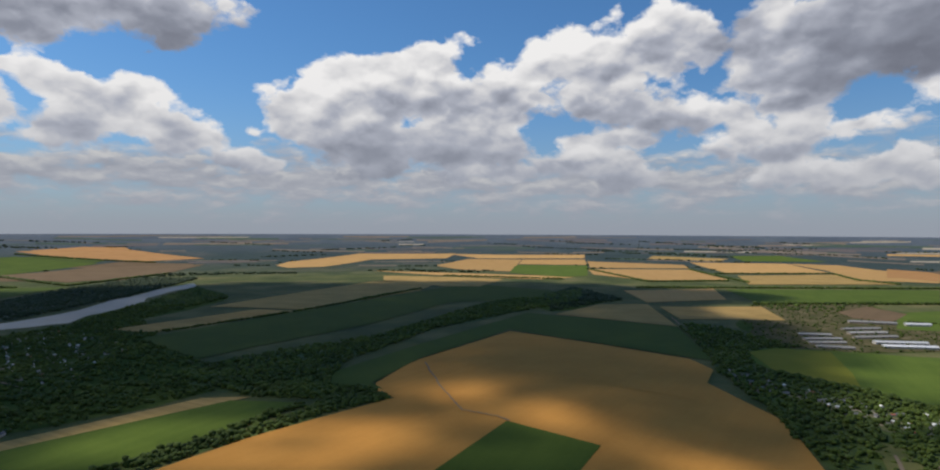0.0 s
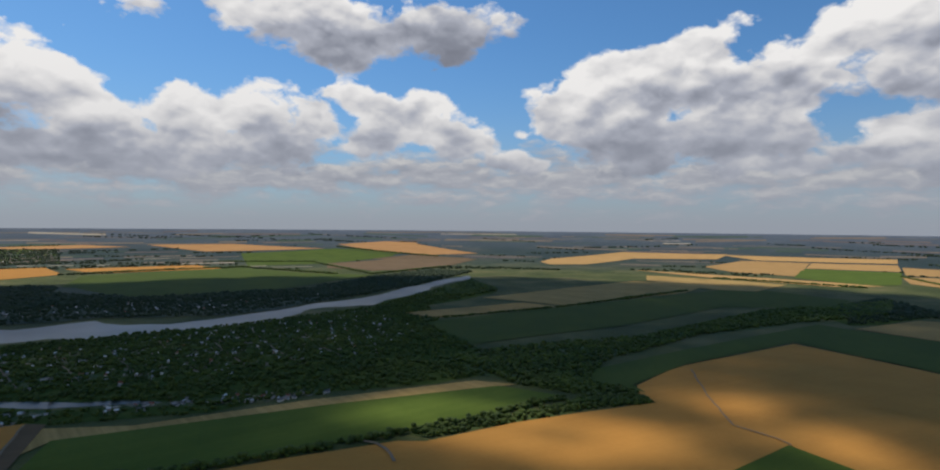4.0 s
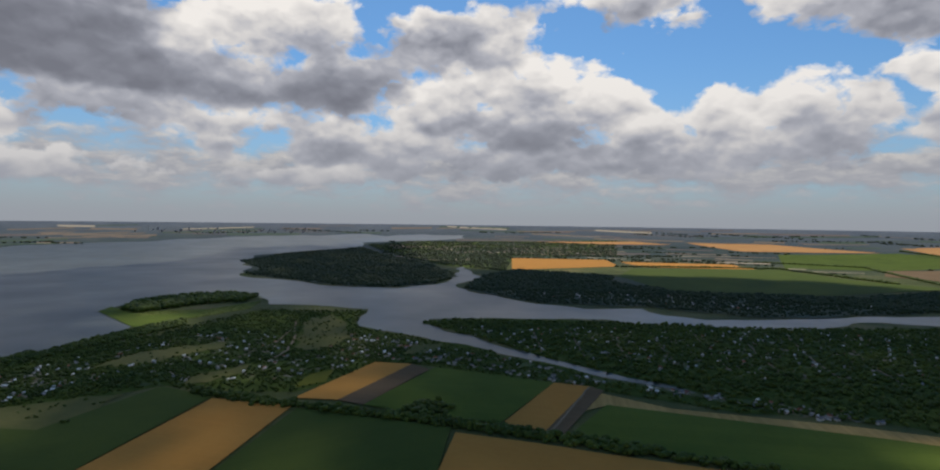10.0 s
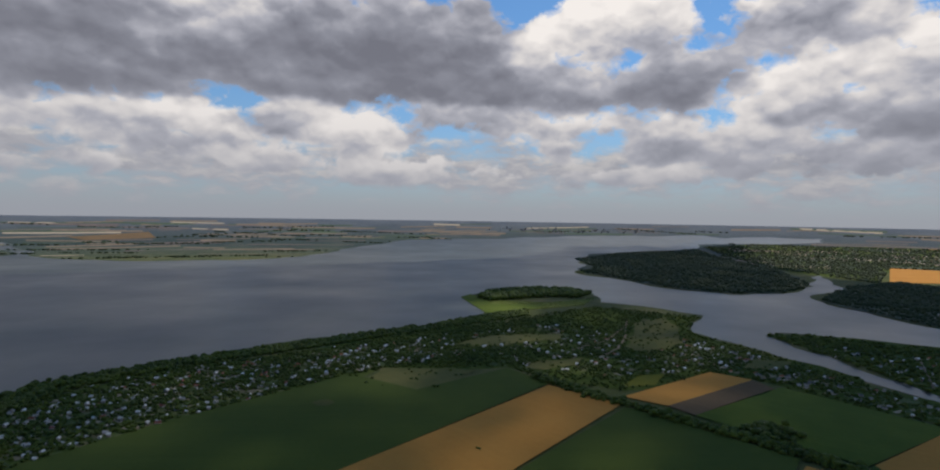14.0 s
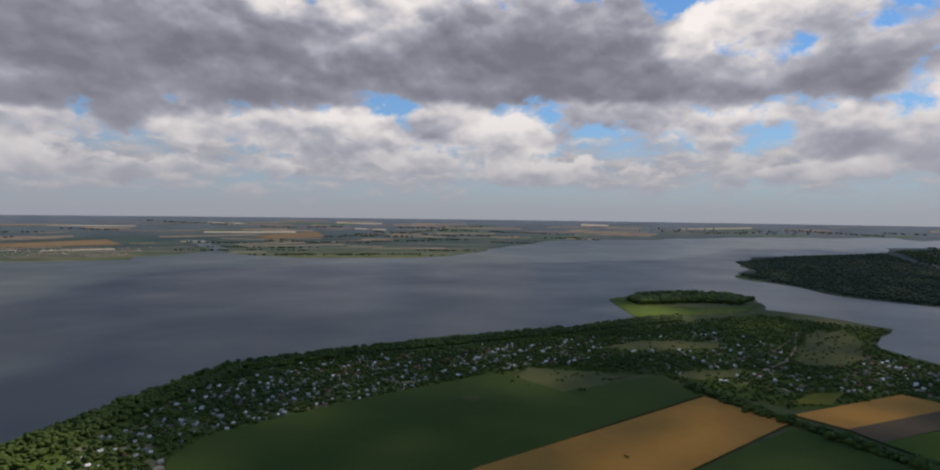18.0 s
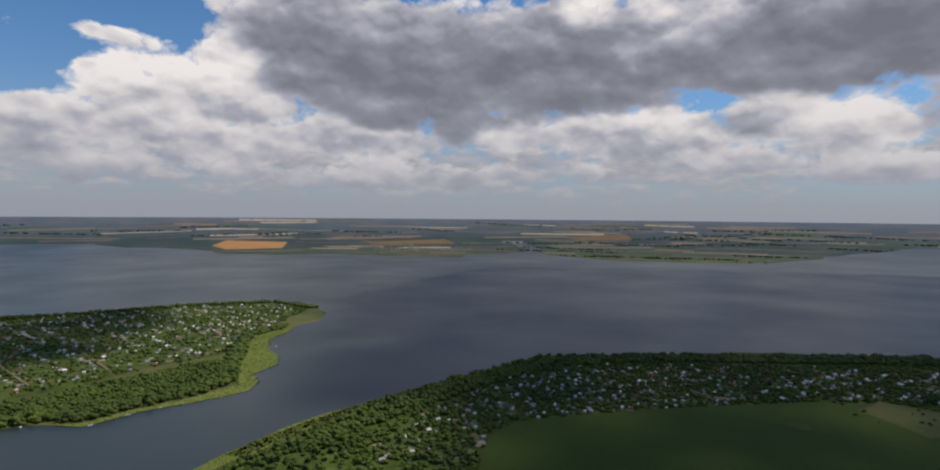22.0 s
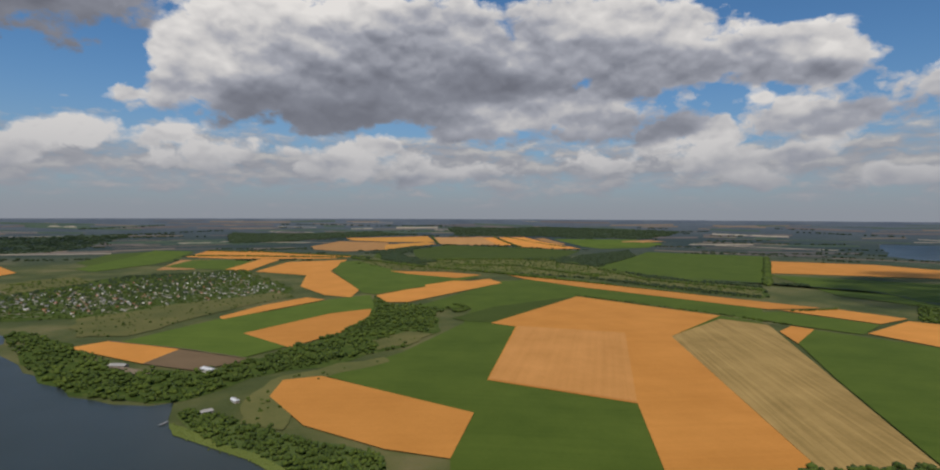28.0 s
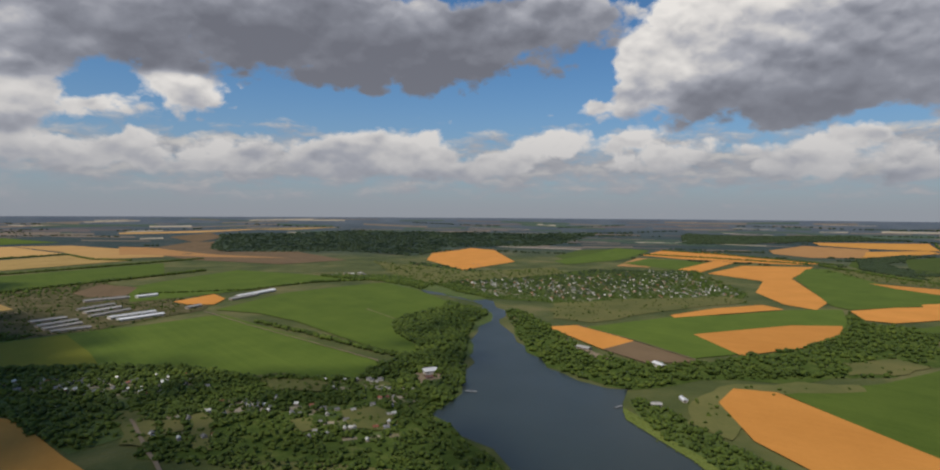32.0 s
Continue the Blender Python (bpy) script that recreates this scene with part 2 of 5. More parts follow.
cloud_bank(285.5, 7, 4.3, 1.5, 0.45)
cloud_bank(280, 6.9, 2.8, 0.8, 0.3)
cloud_bank(289.7, 4.9, 3.1, 1.2, 0.2)
cloud_bank(276, 4.7, 4, 1.3, 0.25)
cloud_bank(269.2, 5.5, 2.3, 0.8, 0.3)
cloud_bank(264.6, 4.4, 3.4, 1.1, 0.35)
cloud_bank(258.9, 5.9, 3, 0.9, 0.4)
cloud_bank(254.6, 4.1, 4.8, 0.8, 0.35)
cloud_bank(326.7, 15.6, 10.6, 3.3, -0.4)
cloud_bank(310.2, 16.7, 15.6, 3.7, -0.5)
cloud_bank(302, 13.9, 11.1, 2.3, -0.55)
cloud_bank(331.4, 9.1, 2.2, 1.8, 0.15)
cloud_bank(326.8, 8.5, 4.1, 1.2, 0.1)
cloud_bank(318.3, 9.7, 2.9, 1.8, 0.15)
cloud_bank(325.6, 5, 5, 1.6, 0.3)
cloud_bank(313.4, 5.3, 4.1, 1.5, 0.25)
cloud_bank(318.9, 4.6, 2.4, 0.8, 0.2)
cloud_bank(305.9, 5.3, 6.6, 1.4, 0.2)
cloud_bank(299.7, 5.1, 4, 1.3, 0.2)


def billow(vector, scale, detail):
    n = wt.nodes.new("ShaderNodeTexVoronoi")
    n.feature, n.normalize = "SMOOTH_F1", True
    wlink(vector, n.inputs["Vector"])
    for key, value in (("Scale", scale), ("Detail", detail), ("Roughness", 0.5), ("Lacunarity", 2.2), ("Smoothness", 0.25)):
        n.inputs[key].default_value = value
    return wmath("SUBTRACT", 1.0, n.outputs["Distance"])


def heap(vector, detail):
    """The height of the cloud's surface: rounded puffs on a broad swell."""
    return wmath("MULTIPLY_ADD", billow(vector, 15.0, detail), 1.35, wmath("MULTIPLY", wnoise(vector, 8.0, detail + 1.0, 0.5), 0.8))


def swell(vector):
    """The broad rounded domes of a cloud."""
    return wmath("MULTIPLY_ADD", billow(vector, 10.0, 1.0), 1.25, wmath("MULTIPLY", wnoise(vector, 6.0, 2.0, 0.5), 0.9))


turbid = wvec("ADD", stretched, wvec("MULTIPLY", wvec("SUBTRACT", wnoise_colour(stretched, 34.0), (0.5, 0.5, 0.5)), (0.03, 0.03, 0.02)))
lumps = heap(turbid, 4.0)
broad = swell(stretched)
broad_up = swell(wvec("ADD", stretched, (-0.01, 0.003, 0.034)))
curds = billow(turbid, 24.0, 1.5)
curds_up = billow(wvec("ADD", turbid, (-0.003, 0.001, 0.014)), 24.0, 1.5)
mass = wmath("MULTIPLY", wmath("LOGARITHM", wmath("ADD", SKY["weight"], 1e-6), 2.718), 1 / 7.0)
tone = wmath("DIVIDE", SKY["tone"], wmath("ADD", SKY["weight"], 1e-6))
tone = wmath("MAXIMUM", wmath("MINIMUM", tone, 0.6), -0.8)
body = wmath("MULTIPLY_ADD", lumps, 2.5, wmath("MULTIPLY_ADD", mass, 2.2, -3.22))
# small far cumulus in layers low over the horizon
low_band = wmath("MULTIPLY", wmath("SUBTRACT", 1.0, wmath("ABSOLUTE", wmath("MULTIPLY_ADD", elevation, 0.18, -0.8)), clamp=True), 1.24)
low_vec = wvec("MULTIPLY", turbid, (1.0, 1.0, 2.2))
low_heap = wmath("MULTIPLY_ADD", billow(low_vec, 24.0, 3.0), 0.8, wmath("MULTIPLY", wnoise(low_vec, 13.0, 5.0, 0.55), 2.2))
low = wmath("ADD", low_heap, wmath("ADD", low_band, -2.2))
cover = wmath("MULTIPLY", body, 2.6, clamp=True)
low_cover = wmath("MULTIPLY", low, 1.8, clamp=True)
low_up = wvec("ADD", low_vec, (-0.006, 0.002, 0.034))
low_heap_up = wmath("MULTIPLY_ADD", billow(low_up, 24.0, 1.0), 0.8, wmath("MULTIPLY", wnoise(low_up, 13.0, 3.0, 0.55), 2.2))
low_shade = wmath("MULTIPLY_ADD", wmath("SUBTRACT", low_heap, low_heap_up), 0.7, 0.5)
low_col = wramp(low_shade, [(0.1, (3.4, 3.5, 3.8)), (0.5, (4.9, 4.95, 5.1)), (0.75, (7.0, 6.85, 6.4)), (1.0, (8.4, 8.0, 7.2))])
relief = wmath("MULTIPLY_ADD", wmath("SUBTRACT", broad, broad_up), 0.95, wmath("MULTIPLY_ADD", wmath("SUBTRACT", curds, curds_up), 0.7, wmath("MULTIPLY_ADD", lumps, 0.22, -0.24)))
# edges are thin and let the sun through, the thick middle is grey
rim = wmath("SUBTRACT", 1.0, wmath("MULTIPLY", body, 0.9, clamp=True))
calm = wmath("MULTIPLY_ADD", wmath("MINIMUM", tone, 0.0), 0.9, 1.0)
shade = wmath("MULTIPLY_ADD", relief, calm, wmath("MULTIPLY_ADD", rim, 0.22, wmath("MULTIPLY_ADD", tone, 0.8, 0.46)))
cloud_col = wramp(shade, [(0.0, (1.8, 1.9, 2.25)), (0.25, (2.75, 2.9, 3.35)), (0.5, (4.5, 4.65, 5.1)), (0.75, (7.4, 7.25, 7.0)), (1.0, (9.6, 9.3, 8.7))])
nishita = wt.nodes.new("ShaderNodeTexSky")
nishita.sky_type, nishita.sun_disc = "NISHITA", False
nishita.sun_elevation, nishita.sun_rotation = radians(SUN_EL), radians(360 - SUN_AZ)
nishita.air_density, nishita.dust_density, nishita.altitude = 1.0, 0.6, 300.0
blue = wvec("MULTIPLY", nishita.outputs[0], (0.52, 0.86, 1.1))
haze_fac = wmath("POWER", 2.718, wmath("MULTIPLY", wmath("POWER", wmath("MAXIMUM", elevation, 0.0), 1.5), -0.06))
sky_col = wmix(cover, wmix(low_cover, blue, low_col), cloud_col)
sky_col = wmix(wmath("MULTIPLY", haze_fac, 0.93), sky_col, (3.35, 3.55, 3.95, 1))
background = wt.nodes.new("ShaderNodeBackground")
background.inputs["Strength"].default_value = 0.1
wt.links.new(sky_col, background.inputs["Color"])
world_out = wt.nodes.new("ShaderNodeOutputWorld")
wt.links.new(background.outputs[0], world_out.inputs[0])


# ---- materials ----
def material(name, rough=0.9, spec=0.2):
    m = bpy.data.materials.new(name)
    m.use_nodes = True
    b = m.node_tree.nodes["Principled BSDF"]
    b.inputs["Roughness"].default_value = rough
    b.inputs["Specular IOR Level"].default_value = spec
    return m, m.node_tree, b


def haze_sheen(b, weight, tint=(0.72, 0.85, 1.0), rough=0.4):
    """A blue sheen that stands in for haze over leaves and ears seen along the ground."""
    b.inputs["Sheen Weight"].default_value = weight
    b.inputs["Sheen Roughness"].default_value = rough
    b.inputs["Sheen Tint"].default_value = (*tint, 1)


def mnoise(tree, vec, scale, detail=4.0, rough=0.55):
    n = tree.nodes.new("ShaderNodeTexNoise")
    n.inputs["Scale"].default_value, n.inputs["Detail"].default_value, n.inputs["Roughness"].default_value = scale, detail, rough
    tree.links.new(vec, n.inputs["Vector"])
    return n.outputs["Fac"]


def mramp(tree, fac, stops):
    n = tree.nodes.new("ShaderNodeValToRGB")
    tree.links.new(fac, n.inputs[0])
    while len(n.color_ramp.elements) < len(stops):
        n.color_ramp.elements.new(0.5)
    for e, (p, col) in zip(n.color_ramp.elements, stops):
        e.position, e.color = p, (*col, 1)
    return n.outputs[0]


def mmix(tree, fac, a, b, blend="MIX"):
    n = tree.nodes.new("ShaderNodeMix")
    n.data_type, n.blend_type = "RGBA", blend
    for v, s in ((fac, n.inputs[0]), (a, n.inputs[6]), (b, n.inputs[7])):
        if hasattr(v, "is_output"):
            tree.links.new(v, s)
        else:
            s.default_value = v if not isinstance(v, tuple) else (*v, 1)
    return n.outputs[2]


def mmath(tree, op, a, b=0.0, c=0.0):
    n = tree.nodes.new("ShaderNodeMath")
    n.operation = op
    for v, s in zip((a, b, c), n.inputs):
        if hasattr(v, "is_output"):
            tree.links.new(v, s)
        else:
            s.default_value = v
    return n.outputs[0]


def bumped(tree, bsdf, height, strength, distance):
    n = tree.nodes.new("ShaderNodeBump")
    n.inputs["Strength"].default_value, n.inputs["Distance"].default_value = strength, distance
    tree.links.new(height, n.inputs["Height"])
    tree.links.new(n.outputs[0], bsdf.inputs["Normal"])


def position(tree):
    return tree.nodes.new("ShaderNodeNewGeometry").outputs["Position"]


def field_material(name, dark, light, stripe, turn, spread=0.25, close=0.11):
    """A cropped field: patches, drill rows at the angle turn, and a tone of its own for each field."""
    m, tree, b = material(name, 1.0, 0.05)
    haze_sheen(b, 0.03)
    pos = position(tree)
    rot = tree.nodes.new("ShaderNodeVectorRotate")
    rot.rotation_type = "Z_AXIS"
    rot.inputs["Angle"].default_value = radians(turn)
    tree.links.new(pos, rot.inputs["Vector"])
    squeeze = tree.nodes.new("ShaderNodeVectorMath")
    squeeze.operation = "MULTIPLY"
    squeeze.inputs[1].default_value = (1.0, 0.02, 1.0)
    tree.links.new(rot.outputs[0], squeeze.inputs[0])
    rows = mnoise(tree, squeeze.outputs[0], close, 3.0, 0.7)
    patches = mnoise(tree, pos, 0.012, 6.0, 0.6)
    grain = mnoise(tree, pos, 0.25, 4.0, 0.6)
    fac = mmath(tree, "MULTIPLY_ADD", rows, stripe, mmath(tree, "MULTIPLY_ADD", patches, 0.7, mmath(tree, "MULTIPLY_ADD", grain, 0.25, 0.02 - stripe * 0.5)))
    col = mramp(tree, fac, [(0.25, dark), (0.75, light)])
    rnd = tree.nodes.new("ShaderNodeObjectInfo").outputs["Random"]
    hsv = tree.nodes.new("ShaderNodeHueSaturation")
    tree.links.new(col, hsv.inputs["Color"])
    tree.links.new(mmath(tree, "MULTIPLY_ADD", rnd, spread, 1.0 - spread / 2), hsv.inputs["Value"])
    tree.links.new(hsv.outputs[0], b.inputs["Base Color"])
    bumped(tree, b, grain, 0.4, 0.5)
    return m


FIELD_MATS = {
    "wheat": field_material("ripe_wheat", (0.48, 0.2, 0.038), (0.64, 0.278, 0.06), 0.25, 12),
    "wheat_ochre": field_material("ochre_wheat", (0.41, 0.19, 0.038), (0.54, 0.262, 0.056), 0.25, 35),
    "wheat_pale": field_material("half_mown_wheat", (0.48, 0.22, 0.055), (0.65, 0.305, 0.088), 0.5, -60),
    # ripe wheat paled for distant fields: haze is mixed into the colour
    "wheat_faded": field_material("hazed_wheat", (0.4, 0.235, 0.08), (0.52, 0.315, 0.115), 0.4, 15),
    "wheat_dull": field_material("dull_wheat", (0.36, 0.185, 0.065), (0.47, 0.255, 0.095), 0.3, 70),
    "stubble": field_material("mown_stubble", (0.24, 0.16, 0.05), (0.44, 0.29, 0.1), 0.9, -66, 0.25, 0.2),
    "crop": field_material("green_crop", (0.06, 0.094, 0.012), (0.106, 0.145, 0.021), 0.35, 25),
    "crop_dark": field_material("dark_green_crop", (0.05, 0.074, 0.013), (0.076, 0.102, 0.018), 0.3, -20),
    "bare": field_material("bare_soil", (0.115, 0.078, 0.04), (0.18, 0.122, 0.066), 0.4, 40),
    "pasture": field_material("dry_pasture", (0.065, 0.082, 0.022), (0.17, 0.15, 0.05), 0.05, 0),
    "weedy": field_material("weedy_green", (0.11, 0.125, 0.012), (0.17, 0.16, 0.02), 0.2, 60),
}
FIELD_LABELS = {
    "wheat": ("field of ripe orange-gold wheat beside green crops", "wheat_field"),
    "wheat_ochre": ("field of ochre ripe wheat with smooth edges", "wheat_field"),
    "wheat_pale": ("paler half-mown part of a wheat field", "wheat_field"),
    "wheat_dull": ("field of dull tan grain with faint drill rows", "grain_field"),
    "wheat_faded": ("field of ripe grain paled to a hazy yellow", "wheat_field"),
    "stubble": ("mown grain field with pale stubble rows", "stubble_field"),
    "crop": ("smooth mid-green crop field with straight edges", "crop_field"),
    "crop_dark": ("dark green crop field with faint rows", "crop_field"),
    "bare": ("bare brown ploughed field with soft furrows", "ploughed_field"),
    "pasture": ("dry yellowish pasture with worn patches", "pasture"),
    "weedy": ("yellow-green weedy part of a crop field", "weedy_field"),
}

ground_mat, gt, gb = material("rough_grassland", 1.0, 0.05)
haze_sheen(gb, 0.06)
gpos = position(gt)
gcol = mramp(gt, mnoise(gt, gpos, 0.006, 8.0, 0.62), [(0.3, (0.042, 0.056, 0.016)), (0.48, (0.075, 0.088, 0.024)), (0.62, (0.13, 0.125, 0.042)), (0.78, (0.2, 0.155, 0.07))])
# haze is put into the ground colour: bluer with distance from the middle
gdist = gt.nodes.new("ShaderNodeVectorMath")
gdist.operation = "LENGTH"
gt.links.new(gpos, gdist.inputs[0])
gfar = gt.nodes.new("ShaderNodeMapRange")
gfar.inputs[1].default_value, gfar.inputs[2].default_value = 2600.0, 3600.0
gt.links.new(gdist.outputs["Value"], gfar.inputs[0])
ghaze = mramp(gt, mnoise(gt, gpos, 0.004, 8.0, 0.65), [(0.3, (0.026, 0.042, 0.04)), (0.55, (0.042, 0.06, 0.052)), (0.75, (0.085, 0.085, 0.07))])
# outermost ring painted paler blue-grey, as haze at the horizon
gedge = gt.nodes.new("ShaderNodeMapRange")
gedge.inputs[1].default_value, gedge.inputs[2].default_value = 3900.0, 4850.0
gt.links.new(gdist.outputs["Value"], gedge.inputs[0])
ghaze_pale = mramp(gt, mnoise(gt, gpos, 0.005, 8.0, 0.65), [(0.3, (0.075, 0.092, 0.115)), (0.7, (0.12, 0.138, 0.155))])
gt.links.new(mmix(gt, gedge.outputs[0], mmix(gt, gfar.outputs[0], gcol, ghaze), ghaze_pale), gb.inputs["Base Color"])
bumped(gt, gb, mnoise(gt, gpos, 0.15, 5.0), 0.6, 2.0)

water_mat, tt, tb = material("lake_water", 0.14, 0.34)
tpos = position(tt)
tb.inputs["Base Color"].default_value = (0.03, 0.04, 0.034, 1)
tt.links.new(mmath(tt, "MULTIPLY_ADD", mnoise(tt, tpos, 0.0035, 5.0), 0.3, 0.2), tb.inputs["Roughness"])


def leaf_material(name, stops):
    """Foliage: broad stands of lighter and darker trees, single crowns, and leaf grain."""
    m, tree, b = material(name, 0.75, 0.15)
    haze_sheen(b, 0.025)
    isl = tree.nodes.new("ShaderNodeNewGeometry")
    pos = isl.outputs["Position"]
    grain = mnoise(tree, pos, 0.35, 3.0, 0.6)
    stand = mnoise(tree, pos, 0.018, 5.0, 0.6)
    fac = mmath(tree, "MULTIPLY_ADD", isl.outputs["Random Per Island"], 0.38, mmath(tree, "MULTIPLY_ADD", grain, 0.55, mmath(tree, "MULTIPLY_ADD", stand, 1.3, -0.72)))
    tree.links.new(mramp(tree, fac, stops), b.inputs["Base Color"])
    bumped(tree, b, grain, 0.6, 1.2)
    return m


leaf_mat = leaf_material("mixed_foliage", [(0.0, (0.034, 0.052, 0.01)), (0.4, (0.058, 0.086, 0.013)), (0.75, (0.094, 0.126, 0.018)), (1.0, (0.138, 0.152, 0.036))])
# darker, duller copy of the foliage: distant shade and haze put into its colour
far_leaf_mat = leaf_material("shaded_far_foliage", [(0.0, (0.028, 0.043, 0.018)), (0.5, (0.038, 0.056, 0.022)), (1.0, (0.052, 0.072, 0.028))])
reed_mat = field_material("reed_bed", (0.105, 0.14, 0.026), (0.18, 0.205, 0.05), 0.1, 0)


def plain(name, col, rough=0.8, metal=0.0):
    m, tree, b = material(name, rough, 0.3)
    rnd = tree.nodes.new("ShaderNodeObjectInfo").outputs["Random"]
    isl = tree.nodes.new("ShaderNodeNewGeometry")
    dirt = mnoise(tree, isl.outputs["Position"], 0.8, 5.0)
    hsv = tree.nodes.new("ShaderNodeHueSaturation")
    mixed = mmix(tree, mmath(tree, "MULTIPLY", dirt, 0.5), tuple(col), tuple(c * 0.6 for c in col))
    tree.links.new(mixed, hsv.inputs["Color"])
    tree.links.new(mmath(tree, "MULTIPLY_ADD", mmath(tree, "ADD", rnd, isl.outputs["Random Per Island"]), 0.35, 0.55), hsv.inputs["Value"])
    tree.links.new(hsv.outputs[0], b.inputs["Base Color"])
    b.inputs["Metallic"].default_value = metal
    return m


wall_mats = [plain("whitewash", (0.76, 0.7, 0.6)), plain("pale_brick", (0.5, 0.42, 0.34)), plain("cream_plaster", (0.65, 0.58, 0.44))]
roof_mats = [plain("asbestos_slate", (0.42, 0.4, 0.36)), plain("tin_roof", (0.72, 0.7, 0.64), 0.5), plain("red_tiles", (0.3, 0.1, 0.06)), plain("weathered_slate", (0.22, 0.21, 0.2))]
glass_mat = plain("dark_glass", (0.03, 0.035, 0.04), 0.15)
wood_mat = plain("old_timber", (0.16, 0.11, 0.07))
bark_mat = plain("bark", (0.09, 0.07, 0.05))
concrete_mat = plain("grey_concrete", (0.4, 0.39, 0.37))
dirt_mat = field_material("trodden_earth", (0.16, 0.12, 0.075), (0.3, 0.23, 0.15), 0.1, 0)
yard_mat, yt, yb = material("yard_earth", 1.0, 0.05)
yt.links.new(mramp(yt, mnoise(yt, position(yt), 0.03, 7.0, 0.65), [(0.3, (0.045, 0.052, 0.018)), (0.47, (0.08, 0.074, 0.032)), (0.62, (0.125, 0.105, 0.055)), (0.78, (0.22, 0.17, 0.11))]), yb.inputs["Base Color"])
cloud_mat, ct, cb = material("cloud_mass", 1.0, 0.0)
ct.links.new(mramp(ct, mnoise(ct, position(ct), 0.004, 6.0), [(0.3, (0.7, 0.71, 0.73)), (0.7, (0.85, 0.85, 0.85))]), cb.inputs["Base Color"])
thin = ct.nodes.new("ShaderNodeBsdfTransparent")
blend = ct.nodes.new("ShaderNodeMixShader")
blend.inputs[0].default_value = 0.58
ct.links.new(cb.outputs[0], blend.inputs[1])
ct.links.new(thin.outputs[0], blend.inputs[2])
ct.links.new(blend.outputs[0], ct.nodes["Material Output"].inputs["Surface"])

# ---- plan fitted to the camera's view, in metres round the point below it ----
FLAT, EDGE = 3000.0, 4850.0
RISE = EYE - EDGE * math.tan(radians(0.45))


def land(x, y):
    """The height of the ground: flat in the valley, bent up beyond so that the horizon fits the camera's view."""
    s = max(0.0, (math.hypot(x, y) - FLAT) / (EDGE - FLAT))
    return RISE * s * s


# shores of the lake and the rivers, one after another round the water
river_north = [(-1015, 2180), (-1024, 1934), (-990, 1721), (-978, 1567), (-969, 1269), (-991, 1063), (-1006, 937), (-1034, 818), (-1102, 768), (-1202, 777), (-1213, 726), (-1227, 640), (-1324, 568), (-1441, 527), (-1548, 490), (-1715, 472), (-1878, 559), (-1955, 641), (-2296, 683), (-2518, 754), (-2532, 730), (-2220, 620), (-1854, 477)]
far_arm = [(-1796, 424), (-1717, 280), (-1796, 127), (-2014, -20), (-2187, -176), (-2428, -108), (-2916, -230), (-3291, -196), (-3418, -1), (-3707, 398), (-3957, 436), (-4008, 731), (-4078, 1174), (-4214, 1213), (-4310, 920), (-4247, 642), (-4365, 525), (-4308, 212), (-4293, -45), (-4227, -376), (-4088, -677), (-3912, -941), (-3741, -1243), (-3633, -1403), (-3417, -1441), (-3003, -1528)]
far_shore = [(-2474, -1466), (-2167, -1605), (-1954, -1894), (-1919, -2151), (-1932, -2338), (-2035, -2596), (-1783, -2502), (-1581, -2517), (-1449, -2372), (-1145, -2589), (-973, -2855), (-728, -2887), (-496, -3122), (-417, -3366), (-251, -3496), (-117, -3545), (18, -3750), (574, -3741), (665, -3816), (1225, -3650), (1901, -3563), (2274, -3260), (2432, -3130)]
headland_shore = [(2094, -2741), (1723, -2720), (1420, -2487), (1150, -2312), (830, -2056), (664, -1917), (508, -1715), (443, -1593), (489, -1459), (557, -1379), (467, -1394), (319, -1413), (245, -1413), (169, -1382), (32, -1391), (-75, -1402), (-179, -1413), (-312, -1397), (-386, -1330), (-393, -1228), (-387, -1150), (-350, -1079), (-285, -1037), (-227, -957), (-207, -888), (-211, -837), (-199, -793), (-162, -762), (-157, -719), (-141, -690), (-81, -677), (-37, -674), (14, -652), (40, -672), (69, -688), (88, -676), (90, -647), (103, -598), (124, -554), (171, -511), (188, -466), (183, -426)]
river_west = [(218, -311), (265, -179), (372, -79), (468, -1), (510, 25), (546, 60), (590, 95), (628, 107), (685, 111), (680, 132), (697, 172), (738, 223), (804, 265), (916, 333), (1071, 407), (1245, 501), (1308, 564), (1344, 634), (1458, 757), (1430, 767), (1339, 743), (1296, 696), (1252, 591), (1184, 503), (1095, 453), (973, 431), (818, 374), (643, 298), (590, 275), (541, 275), (515, 274), (475, 219), (462, 186), (433, 160)]
near_bay = [(241, 65), (78, -45), (35, -197), (-37, -483), (-85, -513)]
south_shore = [(-106, -519), (-144, -540), (-190, -559), (-242, -575), (-293, -587), (-367, -613), (-436, -626), (-521, -647), (-593, -624), (-658, -589), (-765, -536), (-907, -433), (-1008, -371), (-999, -351), (-1071, -321), (-1161, -285), (-1247, -280), (-1402, -386), (-1496, -368), (-1629, -266), (-1662, -141), (-1555, -66), (-1449, -54), (-1433, -1), (-1389, 85), (-1326, 162), (-1220, 132), (-1123, 117)]
channel = [(-1082, 129), (-1020, 191), (-985, 216), (-926, 235), (-866, 283), (-815, 315), (-732, 347), (-682, 382), (-644, 413), (-583, 453), (-592, 460), (-639, 438), (-699, 401), (-795, 359), (-903, 312), (-1035, 262), (-1122, 239), (-1168, 271), (-1166, 326), (-1102, 414), (-1113, 502), (-1084, 620), (-1023, 640), (-1005, 716), (-947, 798), (-905, 897), (-901, 1006), (-922, 1161), (-846, 1251), (-867, 1418), (-935, 1804), (-956, 2075)]
